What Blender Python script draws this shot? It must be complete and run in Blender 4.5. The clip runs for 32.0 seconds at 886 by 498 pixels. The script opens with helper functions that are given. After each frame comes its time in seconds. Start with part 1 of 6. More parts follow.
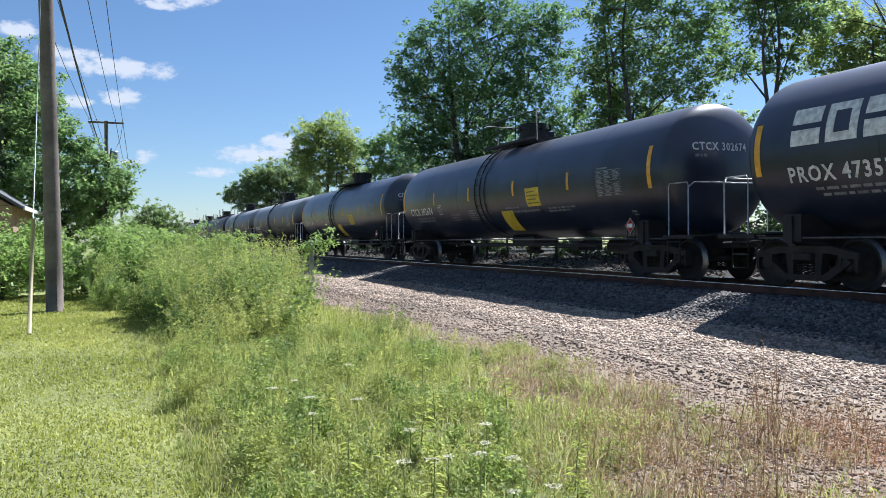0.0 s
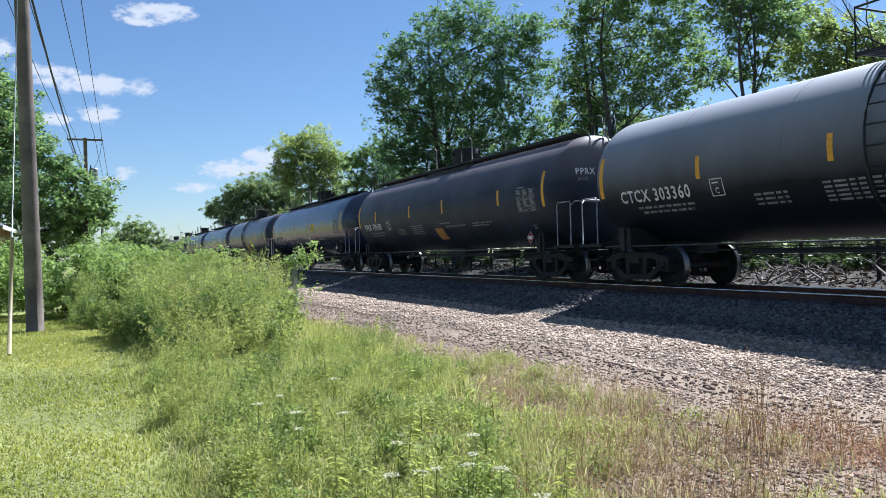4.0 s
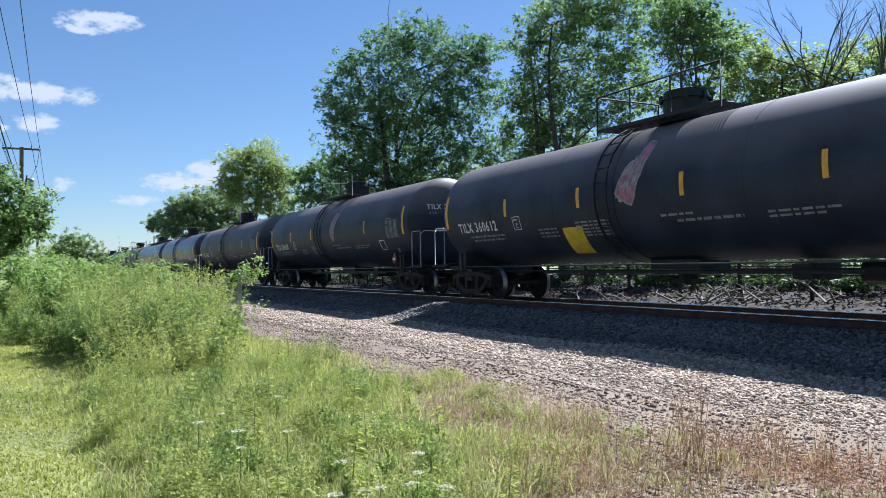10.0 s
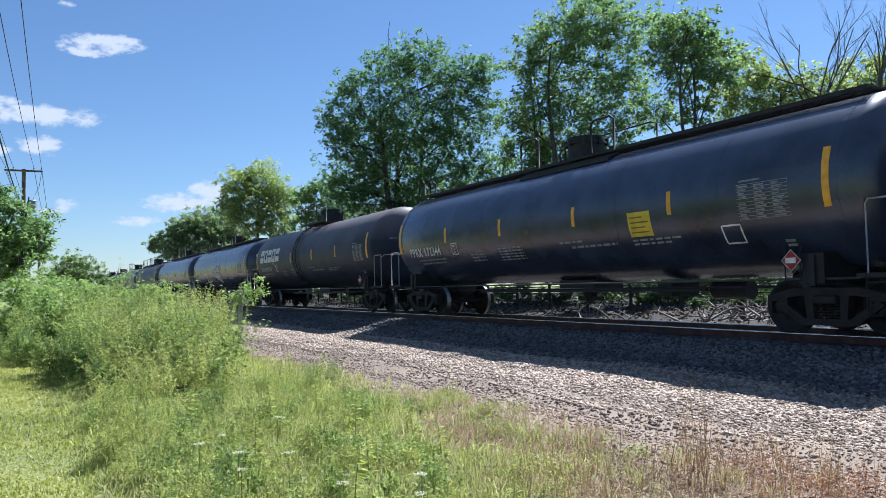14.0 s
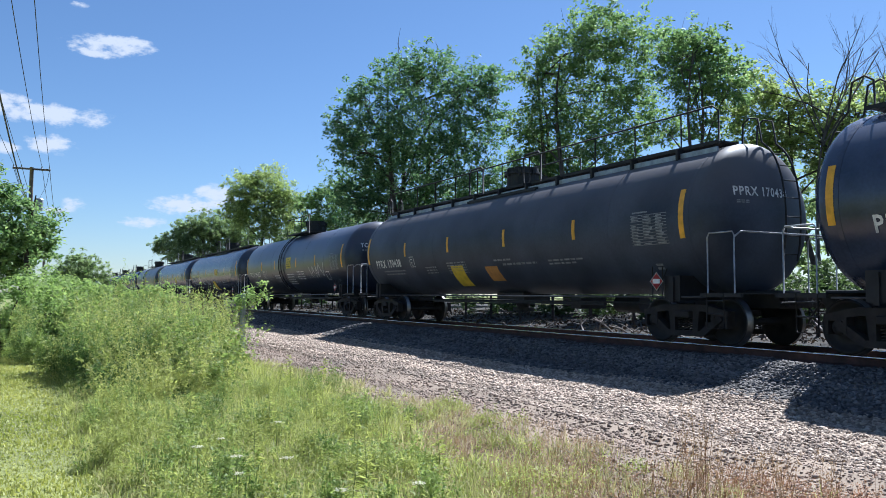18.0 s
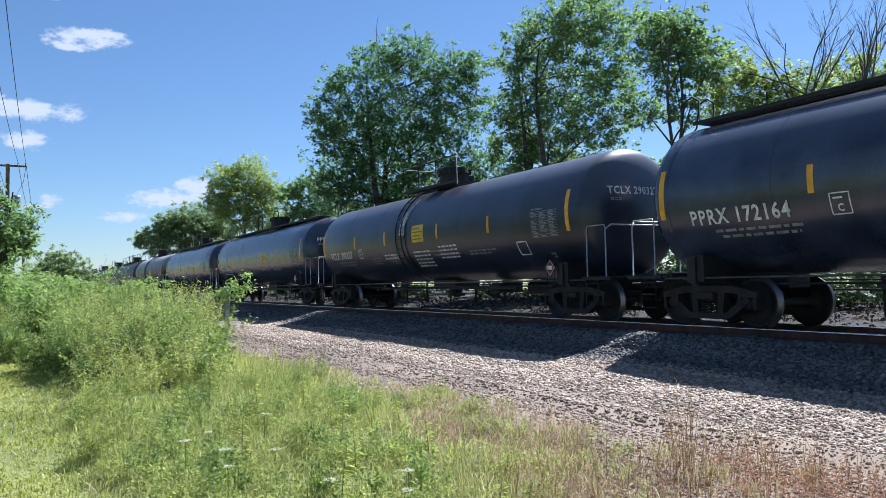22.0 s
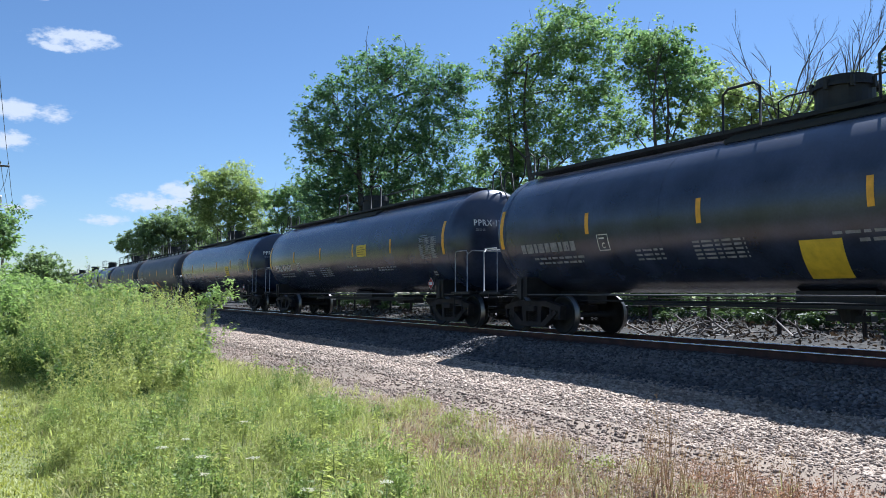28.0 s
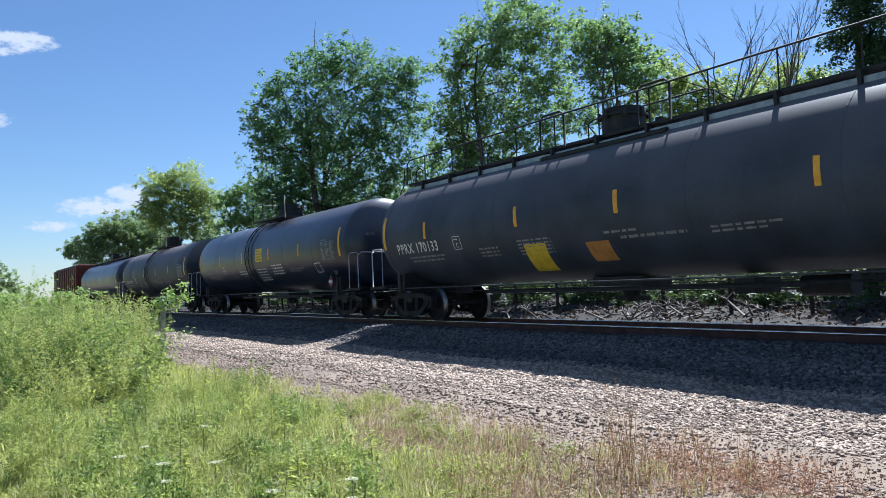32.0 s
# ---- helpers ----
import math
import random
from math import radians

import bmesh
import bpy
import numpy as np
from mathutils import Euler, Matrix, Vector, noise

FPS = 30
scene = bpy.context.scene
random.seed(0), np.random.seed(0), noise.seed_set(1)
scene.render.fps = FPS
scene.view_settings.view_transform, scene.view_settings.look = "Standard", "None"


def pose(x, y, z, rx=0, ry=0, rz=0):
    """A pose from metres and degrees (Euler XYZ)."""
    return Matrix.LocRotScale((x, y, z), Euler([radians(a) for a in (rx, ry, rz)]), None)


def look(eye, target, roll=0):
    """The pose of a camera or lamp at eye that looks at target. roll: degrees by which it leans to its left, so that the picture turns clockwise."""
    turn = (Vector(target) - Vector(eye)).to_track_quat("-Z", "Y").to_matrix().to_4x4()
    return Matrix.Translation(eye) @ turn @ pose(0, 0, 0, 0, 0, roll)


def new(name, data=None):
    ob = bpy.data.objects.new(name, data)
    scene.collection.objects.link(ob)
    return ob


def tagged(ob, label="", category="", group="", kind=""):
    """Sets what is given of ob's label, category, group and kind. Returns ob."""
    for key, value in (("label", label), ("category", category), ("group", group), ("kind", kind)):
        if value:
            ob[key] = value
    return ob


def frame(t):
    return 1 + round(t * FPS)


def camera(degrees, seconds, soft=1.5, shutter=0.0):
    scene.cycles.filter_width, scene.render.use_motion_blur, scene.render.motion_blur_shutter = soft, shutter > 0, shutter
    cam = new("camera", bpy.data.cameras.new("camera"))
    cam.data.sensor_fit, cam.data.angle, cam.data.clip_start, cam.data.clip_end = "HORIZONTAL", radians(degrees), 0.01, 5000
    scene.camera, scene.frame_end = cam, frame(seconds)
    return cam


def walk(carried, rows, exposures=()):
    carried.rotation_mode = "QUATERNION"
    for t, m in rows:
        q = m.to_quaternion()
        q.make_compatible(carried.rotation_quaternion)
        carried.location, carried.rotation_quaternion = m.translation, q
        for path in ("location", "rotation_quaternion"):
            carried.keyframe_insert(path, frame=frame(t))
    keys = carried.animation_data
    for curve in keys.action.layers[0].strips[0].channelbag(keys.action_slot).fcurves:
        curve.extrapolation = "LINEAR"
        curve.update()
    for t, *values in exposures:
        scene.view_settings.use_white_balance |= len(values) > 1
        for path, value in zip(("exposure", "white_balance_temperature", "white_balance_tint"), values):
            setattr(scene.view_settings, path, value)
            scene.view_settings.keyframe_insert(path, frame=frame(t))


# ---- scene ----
# a phone held 0.96 m above the rails that turns slowly; +y runs along the track, +x across it
cam = camera(60.0, 32.0, soft=0.5)
EYE = (0.0, 0.0, 0.96)
TURNS = [
    (0.0, 89.28, 0.53, -23.05),
    (0.5, 89.56, -0.40, -24.43),
    (1.0, 90.42, -0.82, -24.84),
    (1.5, 91.42, -0.89, -25.11),
    (2.0, 91.94, -0.02, -24.87),
    (2.5, 92.07, 0.74, -24.48),
    (3.0, 91.22, 1.00, -24.28),
    (3.5, 90.14, 1.40, -24.03),
    (4.0, 90.09, 1.64, -24.26),
    (4.5, 90.64, 1.79, -25.13),
    (6.5, 90.20, 1.46, -25.91),
    (7.0, 90.09, 1.42, -25.76),
    (7.5, 90.09, 1.79, -25.87),
    (8.0, 89.76, 1.62, -25.76),
    (8.5, 89.89, 0.94, -25.69),
    (9.0, 91.01, 0.08, -26.60),
    (9.5, 91.30, 0.41, -27.88),
    (10.0, 91.29, 0.98, -28.19),
    (10.5, 92.25, 1.16, -27.90),
    (11.0, 93.45, 2.04, -26.58),
    (11.5, 93.38, 2.62, -26.64),
    (12.0, 92.67, 1.53, -27.62),
    (12.5, 92.34, 0.75, -27.82),
    (13.0, 92.34, 0.40, -27.68),
    (13.5, 92.56, 0.64, -27.75),
    (14.0, 92.72, 1.31, -28.09),
    (14.5, 93.28, 1.16, -28.08),
    (16.5, 93.01, 0.55, -28.63),
    (17.0, 92.70, 0.61, -27.90),
    (17.5, 92.87, 0.30, -27.61),
    (18.0, 93.39, -0.22, -27.86),
    (18.5, 93.39, -0.38, -27.87),
    (19.0, 93.09, -0.10, -27.49),
    (19.5, 92.66, 0.14, -27.33),
    (20.0, 92.26, 0.79, -27.46),
    (20.5, 92.09, 1.36, -27.94),
    (21.0, 92.15, 1.07, -28.35),
    (21.5, 92.43, 0.98, -28.67),
    (22.0, 92.45, 1.22, -29.01),
    (22.5, 92.30, 1.73, -29.49),
    (23.0, 92.03, 2.06, -30.08),
    (23.5, 91.74, 2.20, -31.02),
    (24.0, 91.27, 2.22, -32.47),
    (24.5, 90.86, 2.37, -33.11),
    (25.0, 90.73, 2.25, -32.28),
    (25.5, 91.62, 0.64, -31.24),
    (26.0, 92.72, -0.28, -30.30),
    (26.5, 93.40, 0.07, -29.38),
    (28.5, 93.13, -0.49, -31.41),
    (29.0, 92.89, 0.19, -33.84),
    (29.5, 92.78, 1.34, -34.45),
    (30.0, 92.91, 1.87, -34.65),
    (30.5, 92.96, 2.39, -34.73),
    (31.0, 92.66, 2.92, -34.84),
    (31.5, 92.38, 2.78, -34.44),
    (32.0, 92.75, 2.17, -33.35),
]
walk(cam, [(t, pose(*EYE, rx, ry, rz)) for t, rx, ry, rz in TURNS],
     exposures=[(0, 1.1, 5740, 10), (10, 1.1, 5570, 10), (32, 1.1, 5490, 10)])

# ---------------------------------------------------------------- light
SUN_AZ, SUN_EL = radians(64), radians(51)     # from the track's way towards the far side
world = bpy.data.worlds.new("sky")
scene.world = world
world.use_nodes = True
wn = world.node_tree
sky = wn.nodes.new("ShaderNodeTexSky")
sky.sky_type, sky.sun_disc = "NISHITA", False
sky.sun_elevation, sky.sun_rotation = SUN_EL, SUN_AZ
sky.air_density, sky.dust_density, sky.ozone_density = 1.0, 0.15, 4.5
# fair-weather clouds: bearing, height, half width, half height in degrees
CLOUDS = [(0.2, 11.8, 4.4, 0.8), (-3.0, 12.5, 2.6, 0.55), (0.5, 9.8, 1.7, 0.7), (-2.6, 9.4, 1.5, 0.5), (2.0, 5.9, 0.9, 0.62), (0.9, 5.5, 0.8, 0.25), (9.4, 6.25, 3.0, 0.8), (11.3, 6.9, 1.7, 1.05), (6.3, 4.95, 1.6, 0.45),
          (4.3, 16.8, 3.0, 0.75), (3.0, 16.2, 1.8, 0.45), (-5.6, 13.7, 1.5, 0.65), (-7.5, 11.5, 2.5, 0.8), (5.2, 20.5, 2.2, 0.5), (2.0, 19.0, 0.8, 0.25), (-30, 14, 8, 2), (-60, 22, 12, 3), (110, 18, 11, 3), (170, 24, 14, 3), (230, 15, 12, 3)]


def wnode(kind, *links, **sets):
    n = wn.nodes.new("ShaderNode" + kind)
    for k, v in sets.items():
        if k == "op":
            n.operation = v
    for i, v in enumerate(links):
        if v is None:
            continue
        if isinstance(v, (int, float)):
            n.inputs[i].default_value = v
        else:
            wn.links.new(v, n.inputs[i])
    return n


way = wn.nodes.new("ShaderNodeTexCoord").outputs["Generated"]
sep = wnode("SeparateXYZ", way).outputs
bear = wnode("Math", wnode("Math", sep[0], sep[1], op="ARCTAN2").outputs[0], 57.2958, op="MULTIPLY").outputs[0]
high = wnode("Math", wnode("Math", sep[2], op="ARCSINE").outputs[0], 57.2958, op="MULTIPLY").outputs[0]
flat = wnode("CombineXYZ", wnode("Math", bear, 0.55, op="MULTIPLY").outputs[0], high, 0.0).outputs[0]
puff = wn.nodes.new("ShaderNodeTexNoise")
puff.inputs["Scale"].default_value, puff.inputs["Detail"].default_value, puff.inputs["Roughness"].default_value = 1.3, 6, 0.62
wn.links.new(flat, puff.inputs["Vector"])
ragged = wnode("Math", wnode("Math", puff.outputs[0], 0.5, op="SUBTRACT").outputs[0], 3.3, op="MULTIPLY").outputs[0]
cover = None
for a0, e0, wa, we in CLOUDS:
    da = wnode("Math", wnode("Math", bear, a0 if a0 < 180 else a0 - 360, op="SUBTRACT").outputs[0], wa, op="DIVIDE").outputs[0]
    de = wnode("Math", wnode("Math", high, e0, op="SUBTRACT").outputs[0], we, op="DIVIDE").outputs[0]
    r2 = wnode("Math", wnode("Math", da, da, op="MULTIPLY").outputs[0], wnode("Math", de, de, op="MULTIPLY").outputs[0], op="ADD").outputs[0]
    one = wnode("Math", 0.78, r2, op="SUBTRACT").outputs[0]
    cover = one if cover is None else wnode("Math", cover, one, op="MAXIMUM").outputs[0]
mask = wn.nodes.new("ShaderNodeMapRange")
mask.interpolation_type = "SMOOTHSTEP"
wn.links.new(wnode("Math", cover, ragged, op="ADD").outputs[0], mask.inputs[0])
mask.inputs[1].default_value, mask.inputs[2].default_value = -0.2, 0.75
blend = wn.nodes.new("ShaderNodeMix")
blend.data_type = "RGBA"
wn.links.new(wnode("Math", mask.outputs[0], 0.93, op="MULTIPLY").outputs[0], blend.inputs[0])
wn.links.new(sky.outputs[0], blend.inputs[6])
blend.inputs[7].default_value = (7.2, 7.4, 7.8, 1)
wn.links.new(blend.outputs[2], wn.nodes["Background"].inputs[0])
wn.nodes["Background"].inputs[1].default_value = 0.052
sun = new("sun", bpy.data.lights.new("sun", "SUN"))
sun.data.energy, sun.data.angle, sun.data.color = 5.0, radians(0.53), (1.0, 0.965, 0.91)
to_sun = Vector((math.sin(SUN_AZ) * math.cos(SUN_EL), math.cos(SUN_AZ) * math.cos(SUN_EL), math.sin(SUN_EL)))
sun.matrix_world = look(to_sun * 50, (0, 0, 0))

TRACK = 12.48           # centre line of the track
RUN = [11.54, -60.04, -131.93, -203.80, -276.17, -348.66, -421.11, -493.39, -565.57]   # where the first car's far shoulder stands every 4 s
BEHIND = [-0.35, 18.67, 37.57, 56.44, 75.47, 93.98, 112.93, 131.89, 150.55, 169.40, 188.38, 207.38, 226.33, 245.48, 263.86, 282.75, 301.64, 320.53, 339.54, 358.35, 377.28, 396.19, 415.00, 433.99, 452.90, 471.92, 490.69, 509.64, 528.45, 548.00, 566.70, 585.64, 604.59, 623.54, 642.49, 661.44]   # how far each car follows the first
GROUND = -0.65          # the gravel road and the grass; 0 is the rails' top


# ---------------------------------------------------------------- materials
def mat(name, base, rough=0.6, metal=0.0, scale=6.0, vary=0.25, fine=60.0, bump=0.2, dist=0.01, second=None, spec=0.5, obrand=0.0, dust_light=None):
    """A surface with variation at two scales and fine relief."""
    m = bpy.data.materials.new(name)
    m.use_nodes = True
    nt = m.node_tree
    b = nt.nodes["Principled BSDF"]
    N = lambda k: nt.nodes.new("ShaderNode" + k)
    tc = N("TexCoord")
    n1, n2 = N("TexNoise"), N("TexNoise")
    n1.inputs["Scale"].default_value, n1.inputs["Detail"].default_value = scale, 4
    n2.inputs["Scale"].default_value, n2.inputs["Detail"].default_value = fine, 3
    nt.links.new(tc.outputs["Object"], n1.inputs["Vector"])
    nt.links.new(tc.outputs["Object"], n2.inputs["Vector"])
    mix = N("Mix")
    mix.data_type = "RGBA"
    lo = tuple(c * (1 - vary) for c in base)
    hi = second or tuple(min(1, c * (1 + vary)) for c in base)
    mix.inputs[6].default_value, mix.inputs[7].default_value = (*lo, 1), (*hi, 1)
    ramp = N("ValToRGB")
    ramp.color_ramp.elements[0].position, ramp.color_ramp.elements[1].position = 0.35, 0.65
    nt.links.new(n1.outputs[0], ramp.inputs[0])
    nt.links.new(ramp.outputs[0], mix.inputs[0])
    hsv = N("HueSaturation")
    mp = N("MapRange")
    mp.inputs[3].default_value, mp.inputs[4].default_value = 1 - vary * 0.8, 1 + vary * 0.8
    nt.links.new(n2.outputs[0], mp.inputs[0])
    last = mp.outputs[0]
    if obrand:
        oi, mu, m2 = N("ObjectInfo"), N("Math"), N("MapRange")
        m2.inputs[3].default_value, m2.inputs[4].default_value = 1 - obrand, 1 + obrand
        nt.links.new(oi.outputs["Random"], m2.inputs[0])
        mu.operation = "MULTIPLY"
        nt.links.new(last, mu.inputs[0])
        nt.links.new(m2.outputs[0], mu.inputs[1])
        last = mu.outputs[0]
    nt.links.new(last, hsv.inputs["Value"])
    nt.links.new(mix.outputs[2], hsv.inputs["Color"])
    tone = hsv.outputs[0]
    if dust_light:        # dust on the shell's top, and sunlight painted in with it: colour, and the heights between which it fades in
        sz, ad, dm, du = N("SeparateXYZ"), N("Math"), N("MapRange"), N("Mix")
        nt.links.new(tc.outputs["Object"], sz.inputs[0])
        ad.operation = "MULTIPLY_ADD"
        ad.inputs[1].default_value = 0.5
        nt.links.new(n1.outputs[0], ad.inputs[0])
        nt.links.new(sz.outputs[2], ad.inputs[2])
        dm.inputs[1].default_value, dm.inputs[2].default_value = dust_light[1] + 0.25, dust_light[2] + 0.25
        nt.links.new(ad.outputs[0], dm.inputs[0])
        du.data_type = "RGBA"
        du.inputs[7].default_value = (*dust_light[0], 1)
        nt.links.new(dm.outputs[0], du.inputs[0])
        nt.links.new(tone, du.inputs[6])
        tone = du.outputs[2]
    nt.links.new(tone, b.inputs["Base Color"])
    b.inputs["Roughness"].default_value, b.inputs["Metallic"].default_value = rough, metal
    b.inputs["Specular IOR Level"].default_value = spec
    if bump:
        bp = N("Bump")
        bp.inputs["Strength"].default_value, bp.inputs["Distance"].default_value = bump, dist
        nt.links.new(n2.outputs[0], bp.inputs["Height"])
        nt.links.new(bp.outputs[0], b.inputs["Normal"])
    return m


def leafy(name, low, high, clear=0.35, rough=0.55, patch=0.0):
    """Leaves and blades: each piece takes a tone of its own between two colours, and lets some light through."""
    m = bpy.data.materials.new(name)
    m.use_nodes = True
    nt = m.node_tree
    b = nt.nodes["Principled BSDF"]
    N = lambda k: nt.nodes.new("ShaderNode" + k)
    geo, mix, add, tr = N("NewGeometry"), N("Mix"), N("MixShader"), N("BsdfTranslucent")
    mix.data_type = "RGBA"
    mix.inputs[6].default_value, mix.inputs[7].default_value = (*low, 1), (*high, 1)
    fac = geo.outputs["Random Per Island"]
    if patch:
        tc, ns, ma = N("TexCoord"), N("TexNoise"), N("Math")
        ns.inputs["Scale"].default_value = patch
        nt.links.new(tc.outputs["Object"], ns.inputs["Vector"])
        mr = N("MapRange")
        mr.inputs[1].default_value, mr.inputs[2].default_value = 0.3, 0.7
        nt.links.new(ns.outputs[0], mr.inputs[0])
        ma.operation = "MULTIPLY_ADD"
        ma.inputs[1].default_value = 0.5
        hl = N("Math")
        hl.operation = "MULTIPLY"
        hl.inputs[1].default_value = 0.5
        nt.links.new(mr.outputs[0], hl.inputs[0])
        nt.links.new(fac, ma.inputs[0])
        nt.links.new(hl.outputs[0], ma.inputs[2])
        fac = ma.outputs[0]
    nt.links.new(fac, mix.inputs[0])
    nt.links.new(mix.outputs[2], b.inputs["Base Color"])
    b.inputs["Roughness"].default_value = rough
    b.inputs["Specular IOR Level"].default_value = 0.35
    gain = N("HueSaturation")
    gain.inputs["Value"].default_value, gain.inputs["Saturation"].default_value = 1.5, 1.1
    nt.links.new(mix.outputs[2], gain.inputs["Color"])
    nt.links.new(gain.outputs[0], tr.inputs["Color"])
    add.inputs[0].default_value = clear
    nt.links.new(b.outputs[0], add.inputs[1])
    nt.links.new(tr.outputs[0], add.inputs[2])
    nt.links.new(add.outputs[0], nt.nodes["Material Output"].inputs["Surface"])
    return m


def pieces(name, low, high, rough=0.9, fine=40.0):
    """Stones: a tone of its own for each piece, with fine grain."""
    m = bpy.data.materials.new(name)
    m.use_nodes = True
    nt = m.node_tree
    b = nt.nodes["Principled BSDF"]
    N = lambda k: nt.nodes.new("ShaderNode" + k)
    geo, oi, ad, fr, mix, tc, ns, hs, mr, bp = [N(k) for k in ("NewGeometry", "ObjectInfo", "Math", "Math", "Mix", "TexCoord", "TexNoise", "HueSaturation", "MapRange", "Bump")]
    fr.operation = "FRACT"
    nt.links.new(geo.outputs["Random Per Island"], ad.inputs[0])
    nt.links.new(oi.outputs["Random"], ad.inputs[1])
    nt.links.new(ad.outputs[0], fr.inputs[0])
    mix.data_type = "RGBA"
    mix.inputs[6].default_value, mix.inputs[7].default_value = (*low, 1), (*high, 1)
    nt.links.new(fr.outputs[0], mix.inputs[0])
    ns.inputs["Scale"].default_value = fine
    nt.links.new(tc.outputs["Object"], ns.inputs["Vector"])
    mr.inputs[3].default_value, mr.inputs[4].default_value = 0.75, 1.25
    nt.links.new(ns.outputs[0], mr.inputs[0])
    # dusty and clean lanes along the way
    mpg, lane, lr, mu = N("Mapping"), N("TexNoise"), N("MapRange"), N("Math")
    mpg.inputs["Scale"].default_value = (1.6, 0.16, 1)
    nt.links.new(tc.outputs["Object"], mpg.inputs[0])
    nt.links.new(mpg.outputs[0], lane.inputs["Vector"])
    lane.inputs["Scale"].default_value = 1.0
    lr.inputs[1].default_value, lr.inputs[2].default_value, lr.inputs[3].default_value, lr.inputs[4].default_value = 0.3, 0.7, 0.72, 1.2
    nt.links.new(lane.outputs[0], lr.inputs[0])
    mu.operation = "MULTIPLY"
    nt.links.new(mr.outputs[0], mu.inputs[0])
    nt.links.new(lr.outputs[0], mu.inputs[1])
    nt.links.new(mu.outputs[0], hs.inputs["Value"])
    nt.links.new(mix.outputs[2], hs.inputs["Color"])
    nt.links.new(hs.outputs[0], b.inputs["Base Color"])
    bp.inputs["Strength"].default_value, bp.inputs["Distance"].default_value = 0.4, 0.01
    nt.links.new(ns.outputs[0], bp.inputs["Height"])
    nt.links.new(bp.outputs[0], b.inputs["Normal"])
    b.inputs["Roughness"].default_value = rough
    return m


# upper flanks pale with dust and with sunlight painted into the colour
PAINT = {
    "gloss": mat("glossy_black_paint", (0.024, 0.033, 0.061), 0.27, 0, 1.1, 0.4, 22, 0.025, 0.004, spec=0.68, dust_light=((0.082, 0.083, 0.106), 2.8, 3.95)),
    "black": mat("black_tank_paint", (0.0155, 0.0215, 0.042), 0.33, 0, 0.9, 0.4, 25, 0.04, 0.004, spec=0.55, dust_light=((0.110, 0.109, 0.130), 2.6, 3.9)),
    "matte": mat("faded_black_paint", (0.025, 0.032, 0.051), 0.5, 0, 0.8, 0.3, 18, 0.06, 0.004, spec=0.22, dust_light=((0.165, 0.142, 0.142), 2.65, 3.7)),
    "slate": mat("worn_slate_tank_paint", (0.045, 0.055, 0.080), 0.5, 0, 0.8, 0.28, 18, 0.05, 0.004, spec=0.25, dust_light=((0.125, 0.112, 0.110), 2.6, 3.7)),
    # grey and pale fade from painted shade below to a painted sunlit top
    "grey": mat("dull_grey_tank_paint", (0.006, 0.009, 0.018), 0.5, 0, 0.8, 0.22, 18, 0.05, 0.004, spec=0.2, dust_light=((0.35, 0.36, 0.39), 1.95, 3.65)),
    "pale": mat("pale_dusty_lit_grey_paint", (0.009, 0.012, 0.022), 0.5, 0, 0.7, 0.2, 16, 0.05, 0.004, spec=0.2, dust_light=((0.35, 0.355, 0.38), 1.95, 3.6)),
    "red": mat("dark_oxide_red_paint", (0.085, 0.018, 0.016), 0.6, 0, 1.5, 0.35, 20, 0.08, 0.004, spec=0.25),
}
M_STEEL = mat("grimy_black_steel", (0.011, 0.011, 0.012), 0.68, 0, 4, 0.4, 40, 0.15, 0.006)
M_CAST = mat("rusty_cast_steel", (0.018, 0.015, 0.014), 0.8, 0, 6, 0.4, 50, 0.25, 0.006)
M_WHEEL = mat("dark_wheel_steel", (0.008, 0.0075, 0.0075), 0.7, 0.0, 6, 0.35, 50, 0.2, 0.004)
M_TREAD = mat("polished_wheel_tread", (0.20, 0.19, 0.18), 0.4, 1.0, 6, 0.15, 50, 0)
M_HAND = mat("worn_handrail_paint", (0.34, 0.34, 0.34), 0.38, 0.3, 6, 0.4, 60, 0)
M_ROD = mat("grimy_grey_rod", (0.055, 0.055, 0.058), 0.5, 0, 6, 0.4, 60, 0)
M_YEL = mat("amber_reflective_tape", (0.72, 0.36, 0.02), 0.45, 0, 6, 0.15, 60, 0)
M_YELP = mat("yellow_notice_panel", (0.62, 0.45, 0.03), 0.55, 0, 5, 0.15, 60, 0)
M_ORG = mat("faded_orange_panel", (0.42, 0.20, 0.05), 0.6, 0, 5, 0.2, 60, 0)
M_INK = mat("panel_ink", (0.16, 0.12, 0.02), 0.6, 0, 20, 0.2, 80, 0)
M_WHITE = mat("white_stencil_paint", (0.62, 0.62, 0.60), 0.6, 0, 9, 0.25, 80, 0)
M_DULL = mat("dusty_white_stencil", (0.21, 0.217, 0.225), 0.65, 0, 9, 0.3, 80, 0)
M_ORTX = mat("orange_stencil_paint", (0.30, 0.15, 0.04), 0.6, 0, 9, 0.25, 80, 0)
M_PINK = mat("pink_spray_paint", (0.38, 0.14, 0.19), 0.6, 0, 6, 0.3, 60, 0)
M_SPRAY = mat("grey_spray_paint", (0.26, 0.27, 0.28), 0.6, 0, 6, 0.3, 60, 0)
M_HAZ = mat("red_placard", (0.55, 0.05, 0.05), 0.5, 0, 9, 0.15, 60, 0)
M_SOIL = mat("gravel_bed", (0.208, 0.158, 0.113), 0.97, 0, 0.6, 0.3, 34, 0.45, 0.02)
M_BED = mat("ballast_grit", (0.105, 0.090, 0.078), 0.97, 0, 0.6, 0.3, 34, 0.45, 0.02)
# base kept dark to stand for tree shade that no tree here casts
M_EARTH = mat("shade_toned_littered_earth", (0.032, 0.026, 0.020), 0.97, 0, 0.8, 0.4, 18, 0.8, 0.04)
